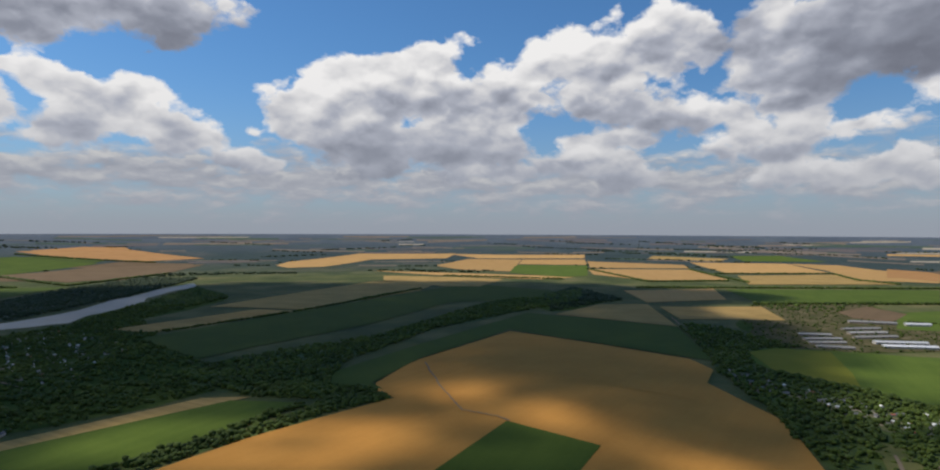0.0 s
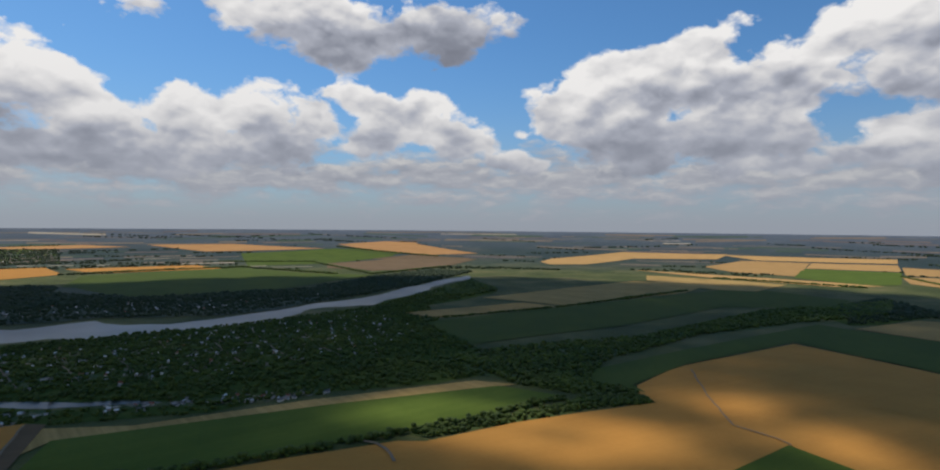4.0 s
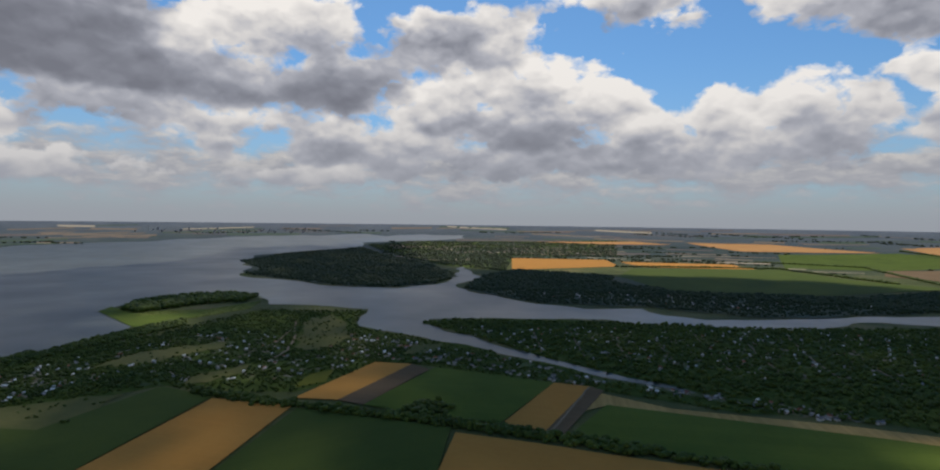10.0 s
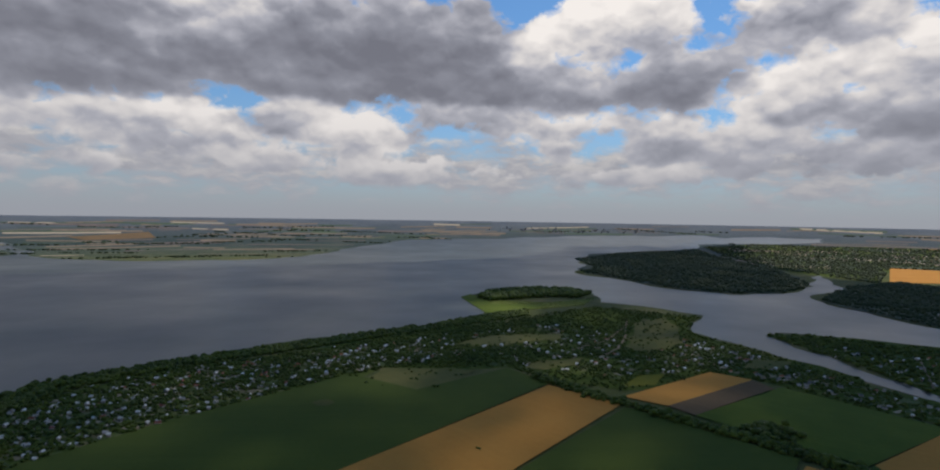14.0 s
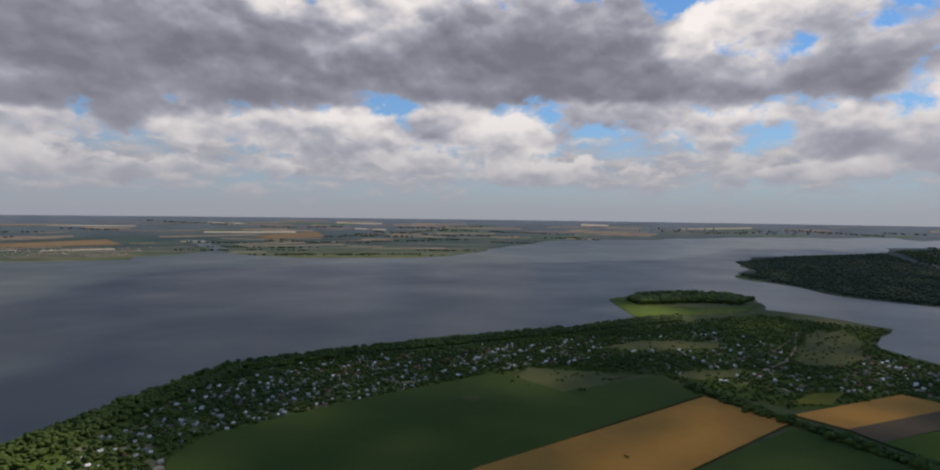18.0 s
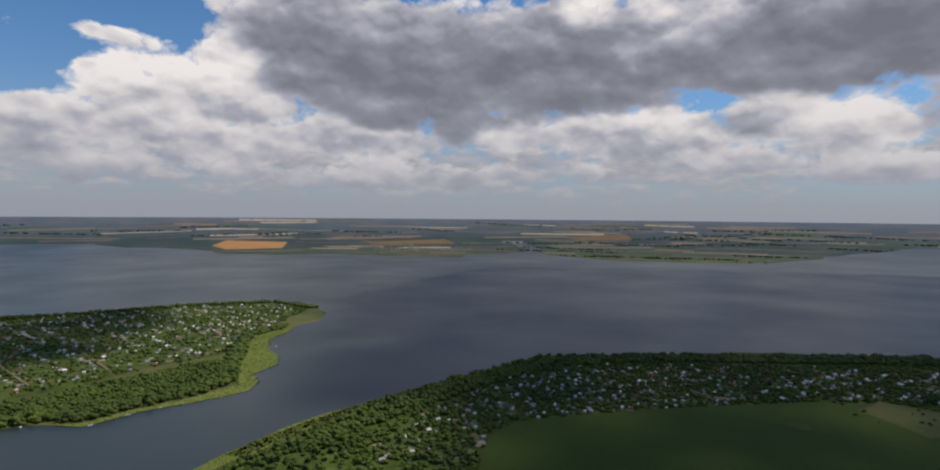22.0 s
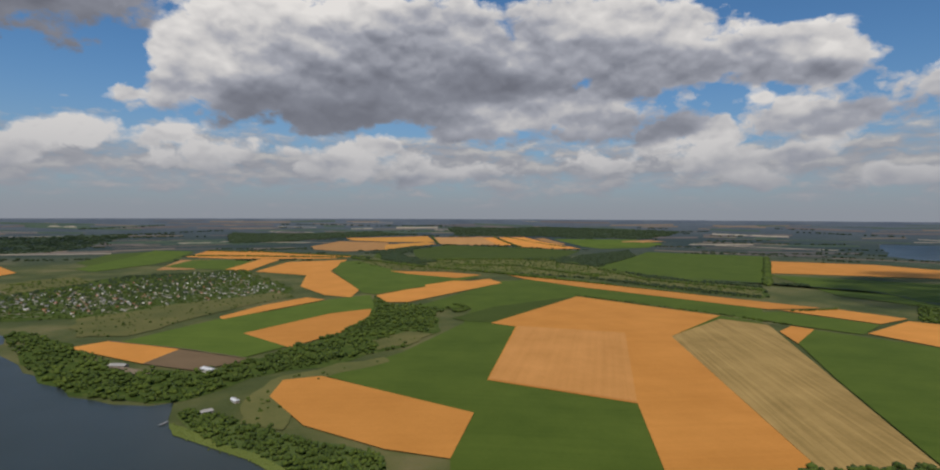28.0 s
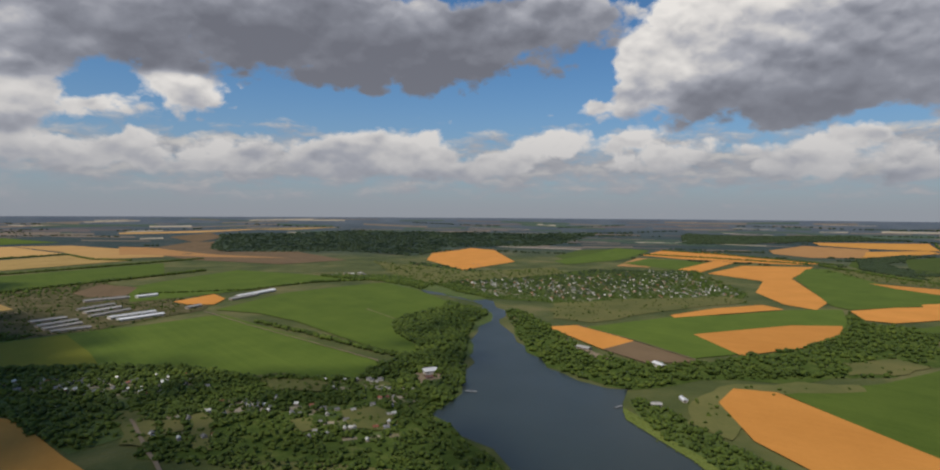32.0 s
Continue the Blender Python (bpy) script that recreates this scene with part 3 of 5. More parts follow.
WATER = river_north + far_arm + far_shore + headland_shore + river_west + near_bay + south_shore + channel
INLET = [(-2232, -3177), (-2306, -3051), (-2116, -2604), (-2023, -2578), (-2159, -2916)]
FIELDS = []


def plot(kind, layer, *corners):
    FIELDS.append((kind, layer, list(corners)))


plot('wheat_ochre', 2, (-406, 90), (-533, 147), (-490, 209), (-450, 259), (-357, 386), (-289, 468), (-265, 479), (-209, 566), (-161, 623), (-89, 702), (-114, 726), (-121, 768), (-94, 868), (-77, 911), (79, 1168), (227, 1036), (341, 919), (349, 848), (311, 775), (329, 628), (314, 557), (297, 496), (272, 384), (6, 320), (-208, 353))
plot('wheat_ochre', 3, (79, 1168), (227, 1036), (341, 919), (349, 852), (308, 866), (307, 769), (267, 690), (170, 773), (-57, 895))
plot('crop', 3, (39, 617), (122, 547), (48, 406), (-43, 462))
plot('crop_dark', 2, (-107, 740), (-127, 768), (-77, 920), (80, 1189), (229, 1047), (373, 907), (430, 1226), (291, 1329), (198, 1382), (140, 1430), (21, 1224), (-87, 1030), (-188, 832), (-185, 767))
plot('stubble', 2, (201, 1402), (349, 1598), (480, 1602), (432, 1234), (293, 1338))
plot('stubble', 2, (496, 1552), (767, 1560), (704, 1322), (474, 1334))
plot('wheat_faded', 2, (509, 1965), (837, 2038), (745, 1720), (492, 1642))
plot('crop_dark', 2, (-597, 1076), (-415, 905), (-367, 998), (-226, 1218), (-55, 1624), (206, 1748), (270, 1956), (-8, 2206), (-90, 2043), (-411, 1436), (-510, 1250))
plot('stubble', 2, (-665, 1518), (-536, 1871), (-375, 2267), (-112, 2278), (-164, 1940), (-421, 1468), (-535, 1499))
plot('stubble', 1, (-708, 1171), (-527, 1476), (-429, 1446), (-610, 1132))
plot('wheat_faded', 2, (-1035, 3165), (-1034, 3372), (-719, 3875), (-95, 3938), (-144, 3681), (-591, 3574), (-769, 3125), (-930, 3031))
plot('wheat_faded', 2, (-193, 3252), (-14, 3654), (315, 3624), (191, 2851), (-41, 2966))
plot('wheat_faded', 2, (323, 3624), (697, 3608), (655, 3306), (274, 3346))
plot('crop', 2, (255, 3309), (648, 3270), (517, 2607), (395, 2503), (185, 2771))
plot('wheat_faded', 2, (-472, 2856), (-122, 2755), (305, 2596), (446, 2505), (283, 2407), (-114, 2575))
plot('stubble', 2, (-372, 2563), (-9, 2483), (137, 2400), (35, 2092), (-92, 2087), (-337, 2322))
plot('wheat_faded', 2, (695, 3510), (1176, 3269), (1136, 3072), (634, 3121))
plot('wheat_faded', 2, (603, 3041), (1111, 3003), (1051, 2413), (709, 2369), (558, 2679))
plot('wheat_faded', 2, (1253, 3387), (1721, 3239), (1697, 2772), (1213, 2786), (1230, 2998))
plot('stubble', 2, (1190, 2640), (1688, 2712), (1610, 2225), (1037, 2202))
plot('wheat_faded', 2, (1727, 3238), (1931, 3103), (2035, 2568), (1809, 2284), (1597, 2409), (1738, 2885))
plot('crop', 2, (870, 2018), (1589, 2006), (1289, 1626), (795, 1651))
plot('wheat_faded', 2, (-133, 3905), (744, 3854), (709, 3671), (60, 3689))
plot('stubble', 2, (1156, 3738), (1531, 3516), (1436, 3417), (1076, 3599))
plot('crop', 2, (1588, 3646), (1860, 3569), (1963, 3260), (1562, 3391))
plot('bare', 2, (-1938, 2847), (-1864, 3162), (-1474, 3181), (-1399, 2864), (-1913, 2854))
plot('bare', 2, (-1956, 2470), (-1367, 2797), (-1342, 2277), (-1747, 2207))
plot('wheat_dull', 2, (-2517, 3397), (-2367, 3641), (-2156, 3721), (-1946, 3479), (-2296, 3324))
plot('crop_dark', 1, (-2460, 3108), (-2351, 3216), (-1963, 3330), (-1938, 2847), (-2014, 2544))
plot('crop', 2, (458, 979), (519, 1011), (640, 972), (695, 943), (847, 910), (669, 427), (585, 416), (537, 548), (535, 648), (488, 754), (433, 846), (429, 889))
plot('weedy', 3, (458, 971), (514, 1002), (594, 976), (533, 823), (494, 746), (435, 849))
plot('crop', 2, (878, 961), (1139, 1014), (1409, 936), (1432, 913), (1333, 747), (1195, 592), (1114, 569), (992, 582), (909, 566), (845, 517), (780, 441), (724, 410), (726, 463), (778, 581), (853, 734), (887, 857))
plot('crop', 2, (1044, 1447), (1271, 1506), (1514, 1551), (1511, 1238), (1455, 1041), (1265, 1138), (1139, 1135), (984, 1168), (869, 1207))
plot('wheat', 2, (2601, 1379), (3027, 1357), (2962, 1192), (2313, 840), (1885, 878), (2213, 1200))
plot('crop', 2, (2416, 703), (3369, 622), (3301, 438), (2583, 476), (2284, 615))
plot('wheat', 2, (2969, 425), (3317, 373), (3270, 74), (2805, -312), (2702, -199), (2807, 230))
plot('crop', 2, (2429, 422), (2767, 367), (2729, 224), (2592, 71), (2236, 183))
plot('wheat', 2, (2259, 196), (2768, 89), (2715, 8), (2204, 114))
plot('wheat', 2, (2162, 91), (2550, -18), (2620, -267), (2114, -157), (1570, -191), (1433, -154), (1491, -97), (1687, -45), (1990, -72))
plot('crop', 2, (2117, -167), (2516, -233), (2536, -306), (2071, -383), (1798, -600), (1659, -454), (1468, -219), (1514, -191))
plot('wheat', 3, (1448, -216), (1544, -314), (1734, -608), (1616, -608), (1320, -269), (1333, -224))
plot('wheat', 3, (2063, -354), (1965, -538), (1846, -624), (1777, -517), (1946, -395))
plot('wheat', 3, (1227, 118), (1356, 43), (1459, -53), (1408, -92), (1270, 40), (1199, 109))
plot('crop', 2, (1015, 251), (1213, 111), (1273, 27), (1411, -106), (1465, -205), (1210, -181), (1210, -91), (1047, 64), (925, -4), (871, 53), (959, 146))
plot('wheat', 3, (1047, 64), (1210, -91), (1244, -175), (1141, -161), (1015, -96), (917, -8))
plot('wheat', 3, (1003, 303), (1042, 258), (950, 145), (871, 178))
plot('bare', 3, (950, 145), (854, 43), (814, 107), (871, 178))
plot('crop', 1, (744, -48), (839, -162), (1035, -314), (1196, -382), (1243, -266), (1657, -617), (1720, -845), (1045, -1004), (383, -372), (366, -103), (460, -129), (556, -180))
plot('wheat', 2, (677, 15), (739, 1), (744, -44), (561, -182), (460, -129), (495, -81), (574, -17))
plot('wheat', 3, (1020, -362), (1296, -682), (969, -826), (825, -608), (345, -396), (358, -304), (370, -275), (388, -282), (538, -356), (668, -233), (977, -394))
plot('stubble', 3, (825, -608), (939, -801), (861, -842), (327, -494), (346, -397))
plot('crop', 2, (746, -782), (808, -881), (619, -955), (445, -718), (309, -567), (324, -495), (548, -642))
plot('wheat', 3, (807, -813), (842, -874), (803, -885), (722, -764))
plot('wheat', 3, (1813, -704), (1568, -842), (985, -1107), (1007, -984), (1461, -784), (1692, -714))
plot('wheat', 3, (990, -997), (961, -1125), (835, -1154), (810, -1051))
plot('wheat', 3, (750, -944), (817, -1129), (722, -1177), (619, -955))
plot('crop', 2, (980, -868), (976, -983), (805, -1044), (746, -929), (853, -885))
plot('wheat', 3, (1710, -486), (1659, -591), (1479, -420), (1423, -349), (1625, -379))
plot('wheat', 3, (2068, -2030), (1808, -2297), (1468, -2312), (1324, -2040), (1641, -1611))
plot('crop', 2, (1586, -1557), (1170, -1885), (682, -1816), (636, -1477), (846, -1364), (1130, -1323))
plot('crop', 2, (1980, -1128), (2715, -1841), (2309, -2214), (1383, -1339), (1497, -1183))
plot('crop', 2, (3544, -1693), (3311, -2161), (3004, -2158), (3128, -1682))
plot('crop', 2, (-485, 233), (-572, 328), (-409, 538), (-277, 687), (-189, 679), (-267, 533), (-367, 396), (-483, 236))
plot('stubble', 1, (-560, 293), (-621, 340), (-544, 389), (-448, 533), (-315, 697), (-259, 704), (-407, 537), (-570, 327))
plot('wheat_ochre', 2, (-682, 2), (-827, 111), (-803, 158), (-662, 48))
plot('bare', 2, (-662, 48), (-803, 158), (-769, 175), (-638, 73))
plot('crop', 2, (-638, 73), (-778, 186), (-668, 310), (-546, 196), (-591, 129))
plot('wheat_ochre', 2, (-546, 199), (-668, 310), (-641, 345), (-515, 231))
plot('bare', 2, (-515, 231), (-641, 345), (-622, 353), (-497, 240))
plot('wheat_ochre', 2, (-335, -237), (-411, -214), (-702, -84), (-655, 1), (-464, -78), (-386, -105))
plot('crop_dark', 2, (-214, -341), (-265, -401), (-300, -439), (-345, -455), (-481, -413), (-667, -332), (-665, -302), (-637, -227), (-766, -147), (-709, -85), (-411, -214), (-315, -246))
plot('crop_dark', 2, (-461, -75), (-644, 5), (-546, 146), (-453, 110), (-406, 90), (-414, -71))
plot('pasture', 1, (-637, -293), (-717, -304), (-742, -221), (-742, -181), (-646, -207), (-633, -238))
plot('pasture', 1, (-1015, 1), (-1235, 38), (-1196, 85), (-1010, 93), (-918, 38))
plot('wheat_ochre', 2, (-2963, 1118), (-2776, 1572), (-2373, 1412), (-2269, 857))
plot('wheat_ochre', 2, (-2641, 1572), (-2386, 2033), (-2115, 1935), (-2317, 1501))
plot('crop_dark', 2, (-1766, 1009), (-2249, 1405), (-2105, 2039), (-1632, 1931), (-1357, 2002), (-1294, 1386), (-1503, 1069))
plot('wheat_dull', 2, (-3805, 1567), (-3564, 2223), (-3342, 2374), (-3513, 2005))
plot('wheat_dull', 2, (-3370, 2497), (-3055, 2896), (-2485, 3117), (-2906, 2541))
plot('bare', 2, (-1956, 2455), (-1829, 2922), (-1410, 3158), (-1360, 2566), (-1479, 2181))
plot('wheat_dull', 2, (-2556, 3336), (-2115, 3664), (-1535, 3435), (-1799, 3185), (-2185, 3218))
plot('crop', 1, (-2699, 2612), (-2431, 3174), (-1916, 3062), (-1956, 2455), (-2154, 2128))
plot('wheat_dull', 2, (-536, -3529), (-656, -3774), (-969, -3600), (-857, -3289), (-572, -3293))
plot('bare', 2, (-1391, -3477), (-1925, -3367), (-1860, -3112), (-1390, -3303))
plot('bare', 2, (-2646, -3031), (-3088, -2891), (-2923, -2681), (-2607, -2867))
plot('bare', 1, (2004, 2709), (2395, 2833), (2740, 2649), (2044, 1488), (1764, 1586), (1752, 2074))
plot('crop', 1, (-1475, -382), (-1330, -294), (-1352, -171), (-1284, -187), (-1191, -275), (-1406, -390))
plot('bare', 2, (904, 1459), (1050, 1567), (1051, 1424), (927, 1299), (878, 1353))
plot('wheat_pale', 4, (978, -399), (871, -550), (542, -358), (671, -236))
plot('pasture', 3, (-558, -316), (-568, -313), (-572, -302), (-566, -293), (-554, -294), (-550, -305))
plot('pasture', 1, (2074, 1379), (1994, 1178), (1855, 831), (1996, 713), (2143, 624), (1936, 522), (1721, 615), (1611, 722), (1474, 800), (1622, 998))
plot('pasture', 1, (1277, 371), (1404, 258), (1574, 34), (1506, -26), (1314, 107), (1077, 243), (1092, 318))
plot('pasture', 1, (596, 40), (667, 41), (759, 1), (820, -133), (792, -137), (733, -43), (726, 1), (672, 13), (593, -5), (567, 1))
plot('pasture', 1, (933, -132), (993, -203), (958, -239), (887, -182), (864, -130))
plot('wheat', 3, (915, 1127), (1045, 1147), (1001, 1063), (927, 1018), (902, 1070))
plot('crop_dark', 2, (1091, -309), (1204, -437), (1291, -653), (1296, -682), (1029, -365), (1049, -326))
plot('pasture', 1, (2533, -639), (2533, -1006), (2023, -1152), (1628, -1103), (1315, -1260), (1179, -1141), (1706, -916), (2142, -540))
plot('pasture', 1, (-884, -255), (-970, -212), (-1023, -98), (-966, -100), (-897, -177))
plot('pasture', 1, (-771, -125), (-821, -110), (-856, -54), (-811, -59), (-771, -95))
plot('pasture', 1, (-947, 2), (-1174, 19), (-1263, 82), (-1160, 100), (-963, 73), (-921, 25))
plot('pasture', 1, (-865, 156), (-924, 184), (-927, 232), (-869, 206))
plot('weedy', 1, (-721, -1), (-783, 22), (-799, 53), (-741, 39))
plot('wheat_dull', 2, (3511, -153), (3770, -336), (3648, -625), (3235, -521), (3168, -315), (3331, -162))
plot('wheat_ochre', 3, (3924, -390), (3920, -936), (3611, -912), (3680, -630), (3796, -416))
plot('wheat_ochre', 3, (3196, -515), (3551, -593), (3618, -864), (3515, -895), (3400, -723))
plot('wheat_dull', 2, (3855, -957), (3789, -1285), (3356, -1239), (3386, -1077), (3512, -913))
plot('wheat', 3, (3760, -1275), (3743, -1349), (3308, -1317), (3324, -1234))
plot('wheat', 3, (3735, -1379), (3690, -1548), (3016, -1606), (3045, -1461), (3205, -1329))
plot('wheat_dull', 3, (3619, -1585), (3600, -1648), (3263, -1644), (3245, -1592))
plot('crop_dark', 1, (3221, -686), (3440, -948), (3174, -1316), (2895, -1542), (2488, -1222), (2476, -788), (2658, -580))
plot('pasture', 1, (2367, -517), (2445, -778), (2366, -1136), (2056, -1010), (1937, -825), (2080, -574))
plot('pasture', 1, (2502, -249), (2527, -407), (1946, -682), (1994, -551), (2187, -352))
plot('crop', 1, (3131, -1667), (3403, -1970), (3082, -2201), (2920, -1986), (2960, -1714))
plot('wheat_dull', 2, (3273, -2004), (3251, -2210), (3143, -2262), (3168, -2047))
plot('wheat_dull', 1, (2305, 424), (2777, 417), (2772, 294), (2298, 300))
plot('crop_dark', 1, (2720, 788), (3177, 783), (3364, 570), (3298, 430), (2704, 432), (2367, 607))
plot('wheat_dull', 2, (2040, 2904), (2121, 2747), (2010, 2161), (2021, 1768), (1911, 2055), (1823, 2528), (1785, 2541))
plot('wheat_faded', 2, (2410, 3428), (2776, 3210), (3197, 2935), (2748, 3132), (2370, 3372))
plot('stubble', 2, (2935, 3152), (3556, 2601), (3248, 2790))
plot('bare', 1, (2501, 3106), (2790, 3088), (2700, 2879), (2420, 2800))
plot('bare', 1, (2931, 1946), (3388, 1898), (3814, 1491), (3888, 1127), (3290, 1519), (2960, 1658))
REEDS = []
REEDS.append([(191, -407), (203, -450), (194, -511), (129, -576), (109, -631), (90, -659), (102, -594), (124, -551), (170, -508), (187, -464), (179, -410)])
REEDS.append([(40, -672), (14, -661), (-25, -678), (-83, -693), (-137, -719), (-153, -801), (-192, -928), (-215, -996), (-288, -1047), (-277, -1008), (-226, -953), (-209, -889), (-213, -837), (-198, -790), (-161, -759), (-159, -720), (-141, -688), (-81, -675), (-37, -672), (14, -650)])
REEDS.append([(-87, -514), (-148, -554), (-194, -572), (-243, -579), (-240, -568), (-187, -550), (-141, -529), (-104, -499)])
REEDS.append([(-18, -460), (-86, -517), (-165, -557), (-280, -598), (-273, -583), (-160, -541), (-83, -494)])
REEDS.append([(-1402, -386), (-1388, -342), (-1393, -172), (-1517, -71), (-1382, -90), (-1283, -183), (-1223, -275)])
REEDS.append([(618, 105), (601, 88), (552, 55), (515, 20), (463, -10), (461, 1), (505, 27), (541, 59), (584, 96)])
REEDS.append([(-2187, -176), (-2428, -108), (-2618, -130), (-2624, -26), (-2319, -23)])
YARD = [(737, 1569), (933, 1653), (1095, 1633), (926, 1196), (968, 1113), (886, 993), (773, 983), (637, 967), (543, 980), (537, 1094), (603, 1326)]
WOODS = []
WOODS.append((38, 8, [(-1133, 241), (-1153, 323), (-1051, 601), (-883, 986), (-828, 1224), (-884, 1707), (-927, 2012), (-702, 1725), (-721, 1308), (-624, 1157), (-440, 930), (-321, 795), (-290, 770), (-390, 628), (-532, 468), (-588, 457), (-792, 358)]))
WOODS.append((60, 9, [(-409, 813), (-346, 931), (-175, 1111), (42, 1613), (368, 1974), (314, 1683), (98, 1430), (-74, 1191), (-185, 890), (-184, 710), (-262, 707)]))
WOODS.append((60, 9, [(-185, 767), (-106, 734), (-91, 700), (-158, 642), (-217, 559), (-269, 490), (-314, 490), (-226, 584), (-184, 642), (-172, 699), (-259, 706), (-266, 766)]))
WOODS.append((45, 9, [(-2006, 635), (-2272, 876), (-1965, 1122), (-1475, 1050), (-1240, 1468), (-1311, 1933), (-1302, 2356), (-1087, 2384), (-1009, 1754), (-993, 1300), (-1035, 946), (-1225, 800), (-1343, 576), (-1675, 483)]))
WOODS.append((55, 9, [(-2916, -230), (-3415, -35), (-3707, 409), (-2662, 599), (-2023, 563), (-1830, 432), (-1748, 285), (-1830, 129), (-2056, -20), (-2237, -154)]))
WOODS.append((12, 7, [(-2663, 627), (-2215, 808), (-3071, 1159), (-2953, 1739), (-3638, 2140), (-4002, 813), (-3834, 462)]))
WOODS.append((60, 10, [(-243, -579), (-294, -591), (-370, -618), (-438, -629), (-521, -647), (-655, -586), (-903, -431), (-1102, -304), (-1284, -202), (-1192, -187), (-872, -397), (-622, -556), (-521, -594), (-389, -571), (-282, -540), (-198, -510), (-153, -478), (-122, -506)]))
WOODS.append((22, 7, [(-304, -486), (-378, -604), (-590, -582), (-771, -444), (-1025, -307), (-1366, -64), (-1301, 157), (-1123, 117), (-961, 217), (-854, 298), (-796, 279), (-853, 160), (-707, 2), (-722, -87), (-772, -148), (-717, -304), (-545, -349), (-468, -388), (-320, -445)]))
WOODS.append((22, 7, [(-153, -478), (-274, -524), (-383, -561), (-512, -585), (-614, -549), (-857, -390), (-1164, -182), (-818, -126), (-683, -325), (-348, -459), (-301, -442), (-254, -389)]))
WOODS.append((50, 18, [(-1386, -345), (-1534, -345), (-1673, -207), (-1600, -75), (-1497, -113), (-1487, -183), (-1371, -308)]))
WOODS.append((26, 6, [(722, -1187), (536, -1330), (31, -1372), (-176, -1394), (-398, -1262), (-263, -1055), (-145, -886), (95, -787), (196, -729), (312, -583), (448, -720)]))
WOODS.append((70, 9, [(332, -371), (321, -485), (303, -566), (193, -718), (-140, -857), (-191, -920), (-141, -756), (-52, -696), (41, -683), (96, -681), (120, -622), (202, -515), (193, -417)]))
WOODS.append((60, 9, [(1573, -1223), (1225, -1470), (784, -1374), (561, -1390), (446, -1592), (664, -1917), (1702, -2688), (1523, -2454), (862, -2021), (651, -1818), (643, -1594), (991, -1419), (1159, -1490)]))
WOODS.append((9, 7, [(2506, -714), (2266, -1218), (1327, -1272), (1153, -1128), (1677, -900), (2077, -591)]))
WOODS.append((34, 9, [(1137, 432), (1179, 421), (1005, 292), (840, 190), (811, 106), (847, 43), (928, -17), (986, -75), (1141, -161), (1418, -212), (1291, -217), (1259, -390), (1139, -284), (1056, -272), (879, -181), (762, 38), (686, 104), (688, 133), (744, 224), (917, 331)]))
WOODS.append((65, 10, [(1195, 592), (1106, 451), (1062, 430), (933, 408), (875, 398), (771, 342), (720, 336), (633, 291), (533, 272), (539, 302), (570, 335), (598, 382), (592, 418), (669, 427), (724, 410), (780, 441), (845, 517), (909, 566), (992, 582), (1114, 569)]))
WOODS.append((30, 8, [(526, 716), (560, 544), (580, 372), (580, 274), (515, 274), (472, 218), (432, 164), (381, 145), (319, 437)]))
WOODS.append((45, 8, [(640, 102), (654, 86), (595, 29), (539, -11), (484, -79), (446, -73), (453, -14), (515, 20), (549, 60)]))
WOODS.append((45, 8, [(459, 1274), (520, 1236), (562, 1016), (444, 920), (462, 836), (588, 662), (442, 497), (302, 496), (331, 632), (350, 841)]))
WOODS.append((13, 6, [(1603, 756), (1833, 533), (2274, 141), (1655, -28), (1473, -26), (1286, 332), (1289, 519), (1552, 955), (1552, 1272)]))
WOODS.append((50, 9, [(1485, 1217), (1579, 972), (1466, 726), (1289, 519), (1233, 553), (1343, 729), (1467, 939)]))
WOODS.append((30, 8, [(209, 1779), (367, 2061), (443, 1710), (355, 1624), (200, 1453)]))
WOODS.append((25, 8, [(2923, -460), (2477, -612), (2530, -1292), (1890, -967), (1985, -746), (2190, -444)]))
WOODS.append((10, 6, [(737, 1569), (933, 1653), (1095, 1633), (926, 1196), (968, 1113), (886, 993), (773, 983), (637, 967), (543, 980), (537, 1094), (603, 1326)]))
WOODS.append((30, 8, [(-37, -453), (-101, -499), (-192, -543), (-266, -562), (-312, -518), (-296, -470), (-247, -382)]))
WOODS.append((18, 7, [(-1140, -5), (-1053, 125), (-906, 230), (-801, 310), (-667, 382), (-573, 445), (-491, 529), (-513, 452), (-619, 355), (-722, 250), (-806, 164), (-841, 82), (-886, -4)]))
WOODS.append((30, 7, [(2059, -966), (2621, -1402), (2843, -1806), (2406, -1583), (2006, -1097), (1736, -1124), (1491, -1275), (1330, -1275), (1145, -1099), (1327, -1012), (1593, -942), (1802, -886)]))
WOODS.append((30, 8, [(3158, -492), (3438, -696), (3392, -793), (2943, -565), (2395, -535), (2013, -598), (2231, -475), (2594, -418)]))
WOODS.append((9, 6, [(2116, 1229), (2045, 1040), (1779, 625), (2137, 445), (2237, 116), (1515, 198), (1372, 339), (1440, 654), (1687, 950)]))
WOODS.append((45, 9, [(986, -1395), (840, -1414), (618, -1462), (523, -1515), (428, -1492), (544, -1382), (229, -1358), (519, -1318), (768, -1272), (720, -1170), (820, -1158)]))
# distant land under cloud shadow, laid out as darkened woods
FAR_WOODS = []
FAR_WOODS.append([(2799, 3006), (3430, 2509), (3774, 1743), (4089, 878), (3292, 1063), (2984, 1523), (2386, 1398), (2529, 1886), (2175, 2303)])
FAR_WOODS.append([(4221, 310), (4207, -463), (4014, -946), (3873, -152), (3707, 271)])
FAR_WOODS.append([(4320, -1235), (4120, -1817), (3450, -2624), (3293, -2232), (3806, -1361), (3926, -1121)])
HEDGES = []
